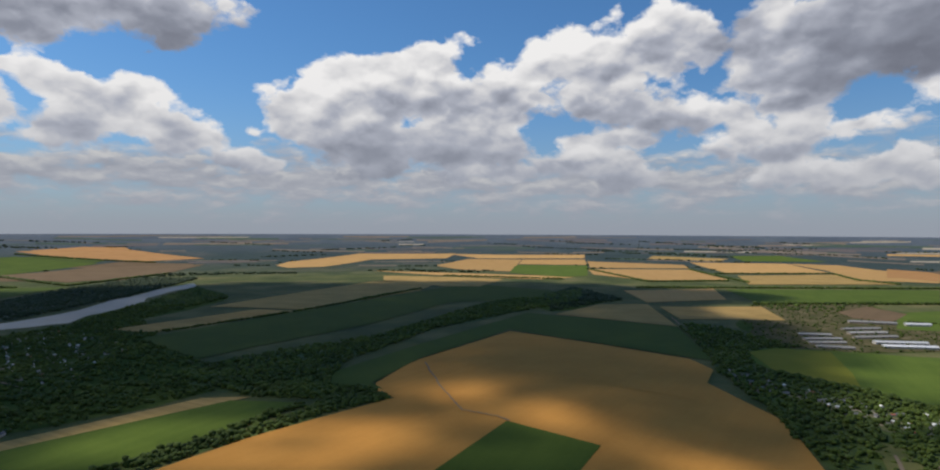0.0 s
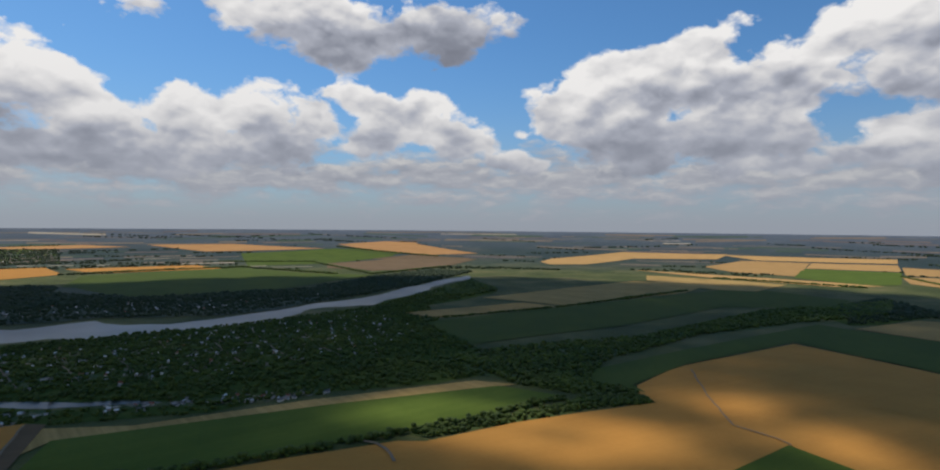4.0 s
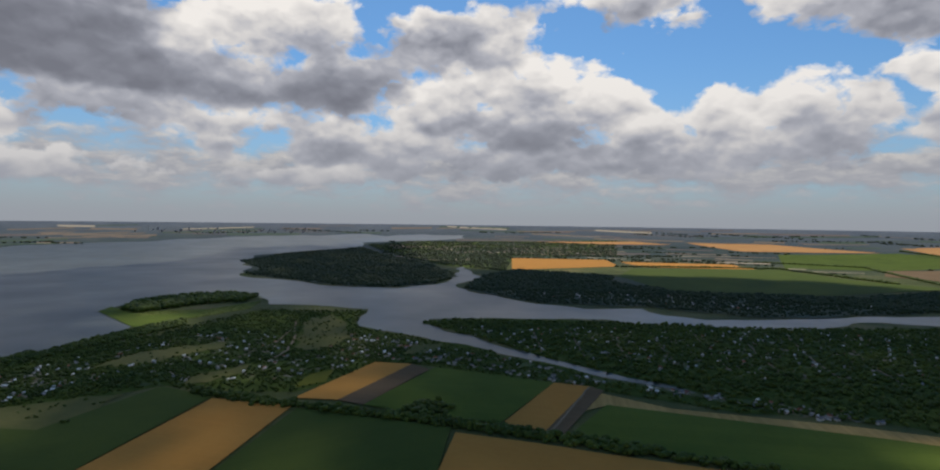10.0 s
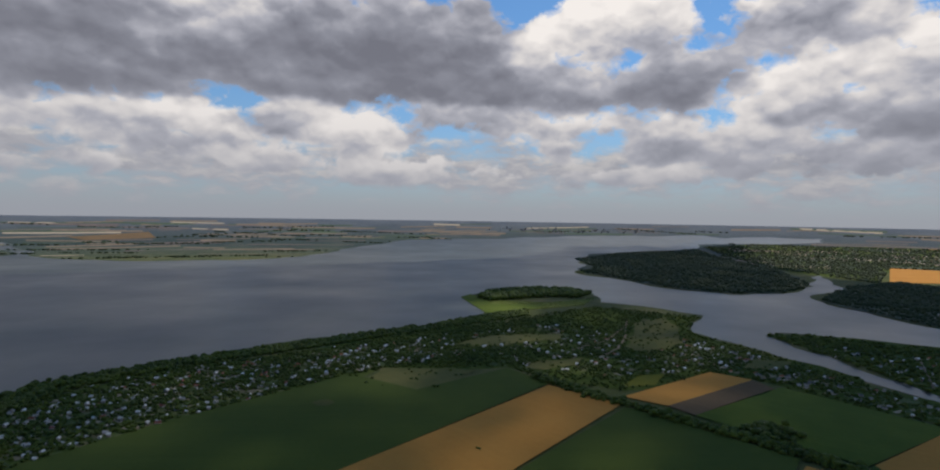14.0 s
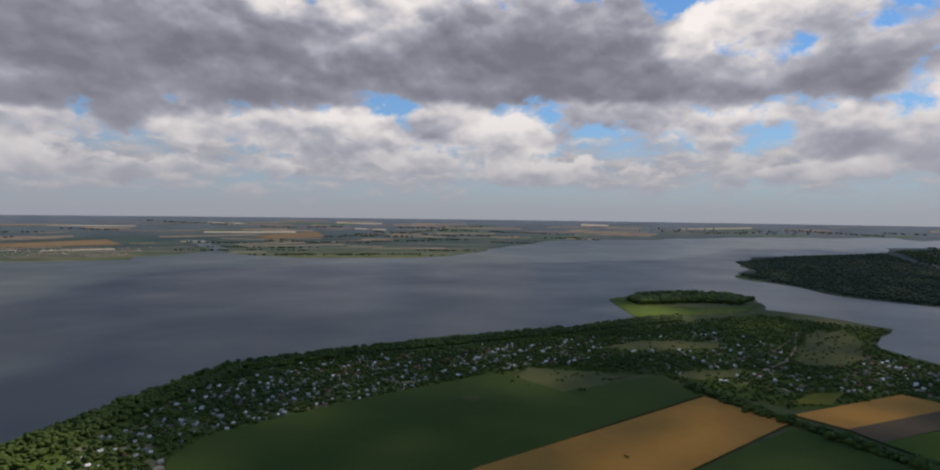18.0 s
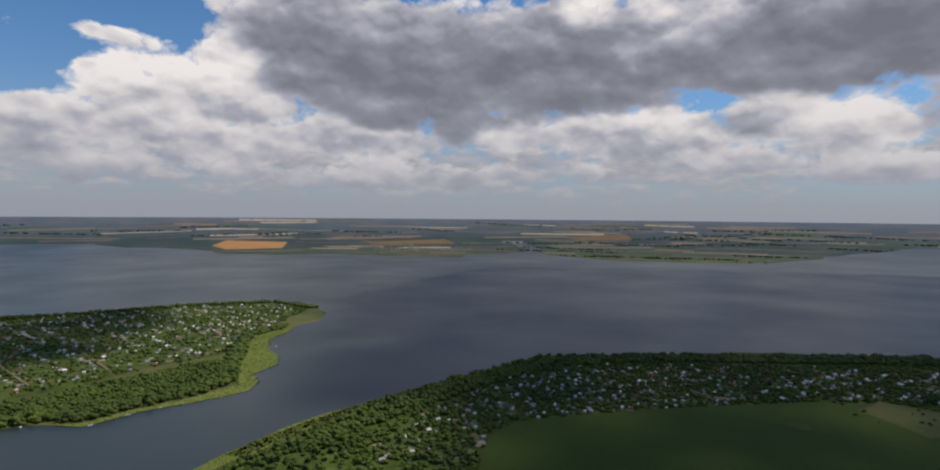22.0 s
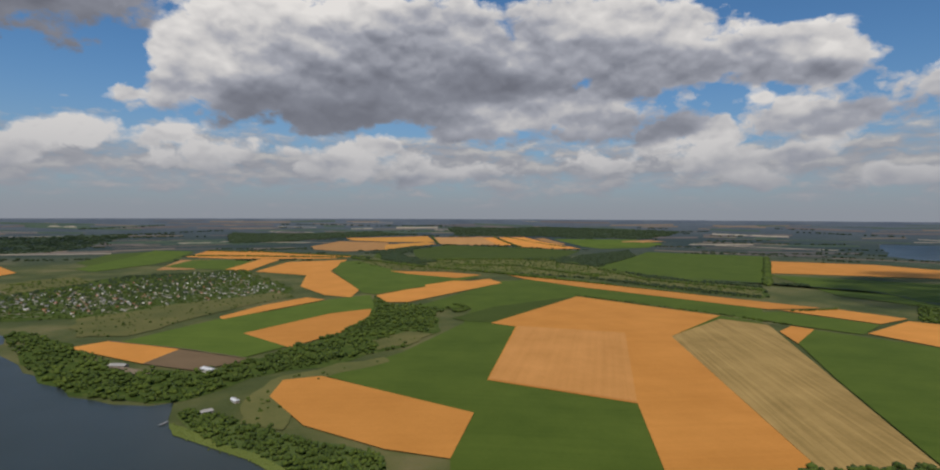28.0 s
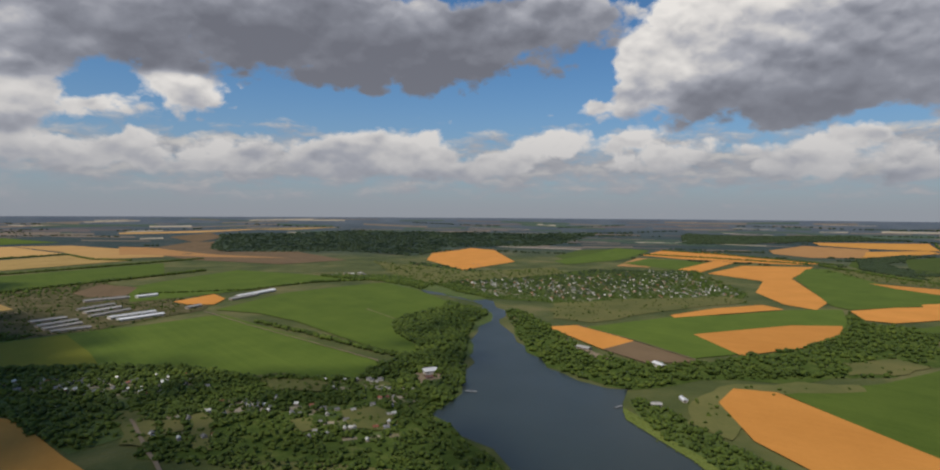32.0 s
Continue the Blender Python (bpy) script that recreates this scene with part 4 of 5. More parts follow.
HEDGES.append((18, 9, [(150, -640), (85, -702), (40, -690), (14, -674), (-25, -692), (-78, -706), (-125, -730), (-140, -801), (-178, -928), (-202, -990), (-280, -1052)]))
HEDGES.append((16, 9, [(-733, -106), (-705, -71), (-653, 2), (-556, 149), (-493, 238), (-433, 311)]))
HEDGES.append((10, 8, [(-567, 134), (-483, 236), (-364, 393), (-266, 530), (-188, 675)]))
HEDGES.append((18, 9, [(-598, 115), (-593, 133), (-595, 149)]))
HEDGES.append((12, 8, [(-611, 121), (-602, 151)]))
HEDGES.append((12, 8, [(819, 795), (776, 647), (741, 541), (709, 437), (721, 400)]))
HEDGES.append((8, 7, [(966, 1309), (1139, 1135), (1346, 1103), (1484, 987)]))
HEDGES.append((10, 8, [(429, 836), (484, 748), (531, 643), (533, 544), (579, 412)]))
HEDGES.append((10, 7, [(1126, 2744), (1680, 2743), (1572, 2408), (1610, 2225)]))
HEDGES.append((10, 7, [(578, 2070), (1079, 2068), (1819, 2055)]))
HEDGES.append((10, 8, [(776, 1611), (1445, 1631)]))
HEDGES.append((8, 7, [(-169, 1999), (-414, 1447), (-607, 1126)]))
HEDGES.append((8, 7, [(-114, 2575), (381, 2411)]))
HEDGES.append((8, 7, [(603, 3041), (693, 2314), (1026, 2355)]))
HEDGES.append((8, 7, [(1111, 3003), (1073, 2278)]))
HEDGES.append((14, 9, [(2239, -2168), (1352, -1317)]))
HEDGES.append((8, 6, [(1314, -691), (981, -837), (853, -885)]))
HEDGES.append((8, 7, [(961, -1125), (973, -1010)]))
HEDGES.append((10, 8, [(-2363, 1427), (-2137, 2069), (-1506, 1968)]))
HEDGES.append((8, 8, [(-2485, 3244), (-1684, 3174)]))
HEDGES.append((8, 8, [(-2458, 2240), (-2091, 2522), (-1390, 2050), (-1330, 2617)]))
HEDGES.append((14, 9, [(309, -567), (322, -492), (343, -393), (353, -300)]))
HEDGES.append((8, 7, [(1997, -872), (1710, -1011)]))
HEDGES.append((8, 7, [(3317, 373), (3193, 72), (2753, -383)]))
HEDGES.append((10, 8, [(1250, -354), (1242, -373), (1186, -369), (1156, -343), (1171, -331)]))
HEDGES.append((16, 9, [(540, -1339), (240, -1383), (31, -1363), (-175, -1385), (-335, -1346), (-387, -1227)]))
HEDGES.append((10, 8, [(1660, -2621), (1108, -2226), (645, -1860), (471, -1630)]))
HEDGES.append((7, 7, [(2230, -635), (2157, -856), (1695, -965)]))
HEDGES.append((7, 7, [(2506, -801), (2444, -1076), (2117, -1137)]))
HEDGES.append((7, 7, [(1939, -1104), (1569, -1063), (1268, -1216)]))
HEDGES.append((6, 6, [(1828, -710), (1581, -848), (1218, -1000)]))
HEDGES.append((6, 6, [(439, 1234), (388, 919), (334, 638), (314, 557)]))
HEDGES.append((6, 7, [(1015, -96), (1141, -161), (1247, -187)]))
HEDGES.append((22, 10, [(-605, 125), (-615, 141), (-600, 152)]))
HEDGES.append((3, 4, [(-488, -119), (-489, -117)]))
HEDGES.append((8, 7, [(3025, 424), (2927, 122), (2747, -273)]))
HEDGES.append((9, 8, [(2708, -297), (2231, -475), (1926, -675), (1690, -812)]))
HEDGES.append((12, 8, [(2488, -543), (2509, -798), (2394, -1176)]))
HEDGES.append((7, 7, [(3915, -963), (3546, -910)]))
HEDGES.append((7, 7, [(3771, -1359), (3174, -1316)]))
HEDGES.append((6, 6, [(3752, -1433), (3123, -1567)]))
HOUSES = []
HOUSES.append((520, 'dacha', [(708, -1163), (529, -1311), (31, -1354), (-174, -1376), (-375, -1290), (-260, -1079), (-147, -897), (96, -797), (200, -746), (314, -600), (444, -721)]))
HOUSES.append((148, 'dacha', [(-1077, 273), (-1002, 574), (-848, 910), (-821, 1166), (-568, 1011), (-520, 755), (-678, 484), (-868, 345)]))
HOUSES.append((37, 'dacha', [(-1490, 575), (-1533, 876), (-1132, 1213), (-1081, 1415), (-1115, 1018)]))
HOUSES.append((161, 'dacha', [(-270, -517), (-376, -552), (-504, -576), (-614, -527), (-831, -378), (-952, -261), (-813, -223), (-679, -338), (-351, -463), (-308, -452), (-247, -395), (-184, -451)]))
HOUSES.append((74, 'dacha', [(-307, -491), (-367, -587), (-579, -571), (-719, -471), (-612, -352), (-477, -395), (-371, -443)]))
HOUSES.append((68, 'dacha', [(-960, -256), (-1133, -139), (-1059, -29), (-885, -7), (-990, 145), (-951, 236), (-870, 163), (-759, 2), (-775, -63), (-778, -173)]))
HOUSES.append((8, 'village', [(447, 642), (472, 591), (441, 552), (418, 600)]))
HOUSES.append((8, 'village', [(460, 505), (480, 451), (442, 416), (429, 471)]))
HOUSES.append((12, 'village', [(593, 481), (584, 327), (536, 301), (535, 364), (557, 448)]))
HOUSES.append((14, 'village', [(481, 423), (515, 316), (437, 268), (413, 363)]))
HOUSES.append((4, 'village', [(398, 527), (445, 482), (378, 410), (350, 464)]))
HOUSES.append((45, 'village', [(370, 878), (406, 776), (472, 650), (526, 593), (470, 529), (406, 649), (353, 746)]))
HOUSES.append((230, 'village', [(1536, 724), (1781, 518), (2187, 179), (1674, 4), (1503, -11), (1313, 339), (1335, 537)]))
HOUSES.append((30, 'village', [(1489, 1201), (1636, 1150), (1517, 971)]))
HOUSES.append((120, 'village', [(-3598, 846), (-3242, 1181), (-2953, 1739), (-3472, 2043), (-3836, 1395)]))
HOUSES.append((37, 'village', [(-446, 588), (-504, 491), (-564, 457), (-641, 402), (-500, 539)]))
HOUSES.append((37, 'village', [(-1233, -3004), (-1557, -2548), (-1906, -2923), (-1337, -3259)]))
HOUSES.append((55, 'village', [(-1063, 34), (-1034, 123), (-895, 227), (-791, 306), (-662, 379), (-568, 442), (-628, 360), (-736, 255), (-830, 168), (-866, 85)]))
HOUSES.append((70, 'village', [(2013, 1151), (1967, 1000), (1691, 594), (2009, 419), (2242, 205), (2052, 106), (1575, 206), (1440, 356), (1526, 693)]))
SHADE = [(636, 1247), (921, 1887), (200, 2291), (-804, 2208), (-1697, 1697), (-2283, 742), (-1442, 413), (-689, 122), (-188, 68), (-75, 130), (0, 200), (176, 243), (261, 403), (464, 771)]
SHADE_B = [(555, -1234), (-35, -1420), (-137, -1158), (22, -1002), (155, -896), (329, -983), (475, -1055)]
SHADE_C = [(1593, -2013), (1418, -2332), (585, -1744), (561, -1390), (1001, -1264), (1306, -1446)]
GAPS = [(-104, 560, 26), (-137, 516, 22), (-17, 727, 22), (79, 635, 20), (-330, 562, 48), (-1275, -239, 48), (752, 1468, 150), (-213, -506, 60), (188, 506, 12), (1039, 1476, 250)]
PATHS = []
PATHS.append((1.0, [(-67, 887), (-37, 755), (-8, 653), (30, 630), (42, 617)]))
PATHS.append((1.5, [(-323, 452), (-304, 453), (-287, 446), (-265, 425)]))
PATHS.append((2, [(-1199, 7), (-1015, 3), (-930, -8), (-881, -25)]))
PATHS.append((1.6, [(377, 524), (352, 479), (329, 435), (310, 398)]))
PATHS.append((0.9, [(603, -955), (513, -821), (440, -715), (307, -573)]))
PATHS.append((1.5, [(2184, 979), (1645, 588), (1748, 509), (1328, 358)]))
PATHS.append((1.5, [(-896, -74), (-983, -26), (-1166, 10)]))
PATHS.append((2, [(463, 1361), (388, 919), (339, 648)]))
PATHS.append((1.2, [(-1024, 428), (-924, 395), (-826, 362)]))
PATHS.append((1.2, [(-994, 490), (-884, 449), (-787, 413)]))
PATHS.append((1.2, [(-962, 553), (-844, 503), (-748, 465)]))
PATHS.append((1.2, [(-930, 619), (-803, 558), (-709, 517)]))
PATHS.append((1.2, [(-896, 686), (-762, 614), (-670, 569)]))
PATHS.append((1.2, [(-862, 756), (-720, 670), (-630, 622)]))
PATHS.append((1.2, [(-826, 828), (-678, 726), (-589, 676)]))
PATHS.append((1.2, [(-789, 903), (-636, 783), (-549, 730)]))
PATHS.append((1.0, [(555, -1234), (427, -973), (324, -760)]))
PATHS.append((1.0, [(491, -1252), (365, -990), (268, -775)]))
PATHS.append((1.0, [(426, -1270), (307, -1006), (216, -789)]))
PATHS.append((1.0, [(341, -1294), (230, -1027), (148, -807)]))
PATHS.append((1.0, [(236, -1324), (137, -1053), (67, -829)]))
PATHS.append((1.0, [(124, -1356), (40, -1079), (-14, -851)]))
PATHS.append((1.0, [(1037, 257), (955, 145), (858, 43)]))
# pale upper edge of the big wheat field, drawn like a track
PATHS.append((1.0, [(1303, -688), (975, -831), (857, -854)]))
# pale beach of the headland, drawn like a track
PATHS.append((2.0, [(561, -1390), (493, -1470), (435, -1553)]))
PATHS.append((1.2, [(-636, 341), (-501, 227)]))
PATHS.append((1.0, [(1024, 694), (941, 568), (767, 426)]))
PATHS.append((1.4, [(856, 969), (781, 768), (666, 425), (650, 362)]))
SHEDS = []
SHEDS.append(((718, 1053), (804, 1042), 13, 5, 'white'))
SHEDS.append(((709, 1016), (792, 1004), 13, 5, 'white'))
SHEDS.append(((715, 1102), (801, 1113), 11, 4, 'grey'))
SHEDS.append(((735, 1150), (813, 1157), 11, 4, 'grey'))
SHEDS.append(((751, 1195), (833, 1205), 11, 4, 'grey'))
SHEDS.append(((826, 1293), (911, 1266), 12, 5, 'grey'))
SHEDS.append(((919, 1251), (966, 1244), 12, 6, 'white'))
SHEDS.append(((612, 1086), (681, 1087), 10, 4, 'grey'))
SHEDS.append(((601, 1050), (666, 1051), 10, 4, 'grey'))
SHEDS.append(((595, 1017), (649, 1000), 10, 4, 'grey'))
SHEDS.append(((630, 1136), (687, 1128), 10, 4, 'grey'))
SHEDS.append(((1027, 1054), (1156, 1064), 14, 6, 'white'))
SHEDS.append(((992, 1039), (1078, 1046), 10, 5, 'grey'))
SHEDS.append(((863, 1024), (899, 1027), 10, 5, 'grey'))
SHEDS.append(((230, -560), (225, -587), 12, 7, 'brown'))
SHEDS.append(((217, -566), (210, -579), 8, 4, 'grey'))
SHEDS.append(((181, -664), (175, -674), 6, 7, 'white'))
SHEDS.append(((641, 352), (654, 341), 14, 6, 'white'))
SHEDS.append(((813, 97), (799, 84), 9, 5, 'white'))
SHEDS.append(((636, 79), (640, 69), 6, 3, 'grey'))
SHEDS.append(((674, 52), (663, 47), 5, 3, 'white'))
SHEDS.append(((867, 214), (859, 194), 10, 4, 'grey'))
SHEDS.append(((622, 338), (628, 332), 8, 4, 'brown'))
CLEARINGS = []
CLEARINGS.append([(235, -557), (231, -602), (196, -585), (195, -540), (213, -541)])
CLEARINGS.append([(179, -598), (176, -652), (145, -623), (159, -591)])
CLEARINGS.append([(629, 361), (664, 345), (626, 318), (600, 333)])
CLEARINGS.append([(874, 221), (842, 181), (805, 148), (822, 186)])
CLEARINGS.append([(386, 555), (397, 541), (370, 480), (339, 449), (331, 476)])
CLEARINGS.append([(405, 480), (421, 480), (397, 437), (356, 395), (351, 410)])
CLEARINGS.append([(543, 530), (571, 501), (558, 433), (527, 417), (510, 471)])
CLEARINGS.append([(484, 359), (510, 333), (493, 302), (456, 292), (447, 322)])
CLEARINGS.append([(385, 496), (397, 483), (378, 454), (363, 461)])
CLEARINGS.append([(439, 386), (455, 373), (432, 348), (415, 356)])
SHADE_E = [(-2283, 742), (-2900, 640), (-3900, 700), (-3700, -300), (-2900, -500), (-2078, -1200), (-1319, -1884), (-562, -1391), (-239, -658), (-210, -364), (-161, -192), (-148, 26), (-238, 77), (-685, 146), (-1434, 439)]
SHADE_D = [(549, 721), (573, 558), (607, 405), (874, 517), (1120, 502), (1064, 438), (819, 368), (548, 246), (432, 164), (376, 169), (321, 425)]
TOWN_A = ((-4390, -681), (-4532, 161))
TOWN_B = ((-4433, -947), (-4523, 76))
PIERS = [((599, 275), (602, 261)), ((622, 106), (612, 112))]
BOATS = [(7, -652), (-24, -666), (-53, -674), (-225, -900), (-208, -862), (81, -673), (61, -678), (85, -649), (-112, -679)]
FLOORED = [0, 1, 2, 3, 4, 6, 9, 11, 12, 14, 15, 17, 18]


def part(name, bm, mat, parent=None, label=""):
    mesh = bpy.data.meshes.new(name)
    bm.to_mesh(mesh)
    bm.free()
    mesh.materials.append(mat)
    ob = new(name, mesh)
    ob.parent = parent
    if label:
        tagged(ob, label)
    return ob


def outline_mesh(corners, lift, step=190.0):
    """A sheet with that outline, laid over the ground."""
    bm = bmesh.new()
    face = bm.faces.new([bm.verts.new((x, y, 0)) for x, y in corners])
    bm.normal_update()
    if face.normal.z < 0:
        bmesh.ops.reverse_faces(bm, faces=[face])
    bmesh.ops.triangulate(bm, faces=bm.faces[:], ngon_method="EAR_CLIP")
    xs, ys = [c[0] for c in corners], [c[1] for c in corners]
    if max(math.hypot(x, y) for x, y in corners) > FLAT - 100:
        for axis, vals in ((0, xs), (1, ys)):
            k = math.ceil(min(vals) / step)
            while k * step < max(vals):
                co, no = [0, 0, 0], [0, 0, 0]
                co[axis], no[axis] = k * step, 1
                bmesh.ops.bisect_plane(bm, geom=bm.verts[:] + bm.edges[:] + bm.faces[:], plane_co=co, plane_no=no)
                k += 1
        bmesh.ops.triangulate(bm, faces=bm.faces[:])
    for v in bm.verts:
        v.co.z = land(v.co.x, v.co.y) + lift
    return bm


def natural(corners, size, seed, rounds=2):
    """An outline with its long edges broken into uneven bays and points."""
    rng = random.Random(seed)
    pts = [Vector(c) for c in corners]
    for _ in range(rounds):
        out = []
        for a, b in zip(pts, pts[1:] + pts[:1]):
            out.append(a)
            d = b - a
            if d.length > size:
                n = Vector((-d.y, d.x)).normalized()
                out.append(a + d * rng.uniform(0.4, 0.6) + n * min(d.length * 0.12, size * 0.5) * rng.uniform(-1, 1))
        pts = out
    return [(p.x, p.y) for p in pts]


# ground sheet: rings round the valley out to the horizon
bm = bmesh.new()
rings = [40.0 * i for i in range(1, 25)] + [1000.0 + 200 * i for i in range(10)] + [3000.0 + 74 * i for i in range(26)]
prev = None
centre = bm.verts.new((0, 0, 0))
for r in rings:
    ring = [bm.verts.new((r * math.cos(2 * math.pi * k / 180), r * math.sin(2 * math.pi * k / 180), land(r, 0))) for k in range(180)]
    for k in range(180):
        if prev:
            bm.faces.new((prev[k], ring[k], ring[(k + 1) % 180], prev[(k + 1) % 180]))
        else:
            bm.faces.new((centre, ring[k], ring[(k + 1) % 180]))
    prev = ring
tagged(part("ground", bm, ground_mat), "rough green grassland and scrub, tinted blue for haze towards the horizon", "ground", kind="structure")

lake = part("water", outline_mesh(natural(WATER, 60, 3), 0.25), water_mat)
tagged(lake, "wide grey-blue lake with river arms and light ripples", "water", kind="structure")
tagged(part("water", outline_mesh(natural(INLET, 60, 4), 0.25), water_mat), "narrow pale creek running into the far shore", "water", kind="structure")

for order, (kind, layer, corners) in enumerate(FIELDS):
    label, name = FIELD_LABELS[kind]
    tagged(part(name, outline_mesh(natural(corners, 25, order) if kind == "pasture" else corners, 0.5 + 0.3 * layer + 0.003 * order), FIELD_MATS[kind]), label, "field", kind="structure")
for corners in REEDS:
    tagged(part("reed_bed", outline_mesh(corners, 0.7), reed_mat), "bright green reed bed along the waterline", "reeds", kind="stuff")
tagged(part("farm_yard", outline_mesh(natural(YARD, 40, 6), 0.9), yard_mat), "trodden brown earth of a farm yard", "yard", kind="structure")


# ---- woods ----
def inside(px, py, poly):
    c = np.array(poly, float)
    hit = np.zeros(len(px), bool)
    for (x0, y0), (x1, y1) in zip(c, np.roll(c, -1, 0)):
        cross = ((y0 > py) != (y1 > py)) & (px < (x1 - x0) * (py - y0) / (y1 - y0 + 1e-9) + x0)
        hit ^= cross
    return hit


def area(poly):
    c = np.array(poly, float)
    d = np.roll(c, -1, 0)
    return abs((c[:, 0] * d[:, 1] - c[:, 1] * d[:, 0]).sum()) / 2


def scatter(rng, poly, count):
    c = np.array(poly, float)
    lo, hi = c.min(0), c.max(0)
    got = np.zeros((0, 2))
    while len(got) < count:
        p = rng.uniform(lo, hi, (max(count, 200) * 2, 2))
        got = np.vstack([got, p[inside(p[:, 0], p[:, 1], poly)]])
    return got[:count]


def open_ground(p):
    keep = ~inside(p[:, 0], p[:, 1], WATER)
    for kind, layer, corners in FIELDS:
        keep &= ~inside(p[:, 0], p[:, 1], corners)
    return p[keep]


def land_z(p):
    s = np.clip((np.hypot(p[:, 0], p[:, 1]) - FLAT) / (EDGE - FLAT), 0, None)
    return RISE * s * s


def ico(level):
    bm = bmesh.new()
    bmesh.ops.create_icosphere(bm, subdivisions=level, radius=1.0)
    v = np.array([x.co[:] for x in bm.verts])
    f = np.array([[w.index for w in x.verts] for x in bm.faces])
    bm.free()
    return v, f


ICO1, ICO2 = ico(1), ico(2)


def clump_mesh(name, centres, radii, squash, rng, base, rough=0.3, mat=leaf_mat):
    """Many uneven leaf clumps in one mesh."""
    v, f = base
    n = len(centres)
    jit = 1 + rng.uniform(-rough, rough, (n, len(v), 1))
    turn = rng.uniform(0, 6.28, n)
    c, s = np.cos(turn)[:, None], np.sin(turn)[:, None]
    vx = np.stack([v[:, 0] * c - v[:, 1] * s, v[:, 0] * s + v[:, 1] * c, np.broadcast_to(v[:, 2], (n, len(v)))], 2) * jit
    pts = vx * np.stack([radii, radii * rng.uniform(0.8, 1.2, n), radii * squash], 1)[:, None, :] + centres[:, None, :]
    faces = f[None] + (np.arange(n) * len(v))[:, None, None]
    mesh = bpy.data.meshes.new(name)
    mesh.vertices.add(n * len(v))
    mesh.vertices.foreach_set("co", pts.astype(np.float32).ravel())
    m = n * len(f)
    mesh.loops.add(m * 3)
    mesh.loops.foreach_set("vertex_index", faces.astype(np.int32).ravel())
    mesh.polygons.add(m)
    mesh.polygons.foreach_set("loop_start", np.arange(0, m * 3, 3, dtype=np.int32))
    mesh.polygons.foreach_set("loop_total", np.full(m, 3, np.int32))
    mesh.polygons.foreach_set("use_smooth", np.ones(m, bool))
    mesh.update(calc_edges=True)
    mesh.materials.append(mat)
    return mesh


def wood(name, p, height, rng, label, category, mat=leaf_mat):
    """A stand of trees, too many to count, as one thing."""
    if not len(p):
        return None
    z = land_z(p)
    h = height * rng.uniform(0.65, 1.25, len(p))
    r = np.hypot(p[:, 0], p[:, 1])
    cs, rs = [], []
    for k in range(3):
        sel = np.ones(len(p), bool) if k == 0 else (r < 850)
        if not sel.any():
            continue
        hh = h[sel][:, None]
        wide = np.where(r[sel] < 850, 0.5, np.where(r[sel] < 1700, 0.64, 1.15))
        off = rng.normal(0, 0.24, (sel.sum(), 3)) * hh * np.where(r[sel] < 850, 1.0, 0.2)[:, None]
        cs.append(np.column_stack([p[sel], z[sel] + h[sel] * 0.56]) + off * (1, 1, 0.8))
        rs.append(h[sel] * wide * rng.uniform(0.7, 1.2, sel.sum()))
    ob = tagged(new(name, clump_mesh(name, np.vstack(cs), np.concatenate(rs), 0.74, rng, ICO1, 0.3, mat)), label, category, kind="stuff")
    return ob


def sheet_stuff(name, quads, mat, lift, label, category):
    """Many small sheets of ground in one mesh."""
    bm = bmesh.new()
    for k, q in enumerate(quads):
        vs = [bm.verts.new((x, y, land(x, y) + lift + 0.002 * (k % 40))) for x, y in q]
        f = bm.faces.new(vs)
        f.normal_update()
        if f.normal.z < 0:
            f.normal_flip()
    return tagged(part(name, bm, mat), label, category, kind="stuff")


wood_floor_mat = leaf_material("undergrowth", [(0.0, (0.055, 0.08, 0.015)), (0.5, (0.08, 0.11, 0.022)), (1.0, (0.12, 0.14, 0.035))])
garden_mat, qt, qb = material("garden_plots", 1.0, 0.05)
qpos = position(qt)
qt.links.new(mramp(qt, mnoise(qt, qpos, 0.05, 7.0, 0.7), [(0.3, (0.035, 0.055, 0.012)), (0.5, (0.06, 0.09, 0.018)), (0.64, (0.1, 0.12, 0.03)), (0.8, (0.17, 0.14, 0.08))]), qb.inputs["Base Color"])
for i, (density, height, poly) in enumerate(WOODS):
    dense = density > 40
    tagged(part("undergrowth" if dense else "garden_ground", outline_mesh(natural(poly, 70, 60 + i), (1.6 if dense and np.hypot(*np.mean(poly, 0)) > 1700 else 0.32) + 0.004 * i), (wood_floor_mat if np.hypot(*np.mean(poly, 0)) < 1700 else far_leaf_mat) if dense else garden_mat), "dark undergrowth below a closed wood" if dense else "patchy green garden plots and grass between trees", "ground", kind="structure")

# vegetable beds and yards between the garden houses
plots_mat, ot, ob_ = material("vegetable_beds", 1.0, 0.05)
haze_sheen(ob_, 0.1)
o_geo = ot.nodes.new("ShaderNodeNewGeometry")
o_fac = mmath(ot, "MULTIPLY_ADD", mnoise(ot, o_geo.outputs["Position"], 0.3, 4.0, 0.7), 0.3, mmath(ot, "ADD", o_geo.outputs["Random Per Island"], -0.15))
ot.links.new(mramp(ot, o_fac, [(0.0, (0.045, 0.068, 0.018)), (0.35, (0.075, 0.105, 0.024)), (0.6, (0.115, 0.125, 0.04)), (0.8, (0.17, 0.14, 0.08)), (1.0, (0.33, 0.28, 0.2))]), ob_.inputs["Base Color"])
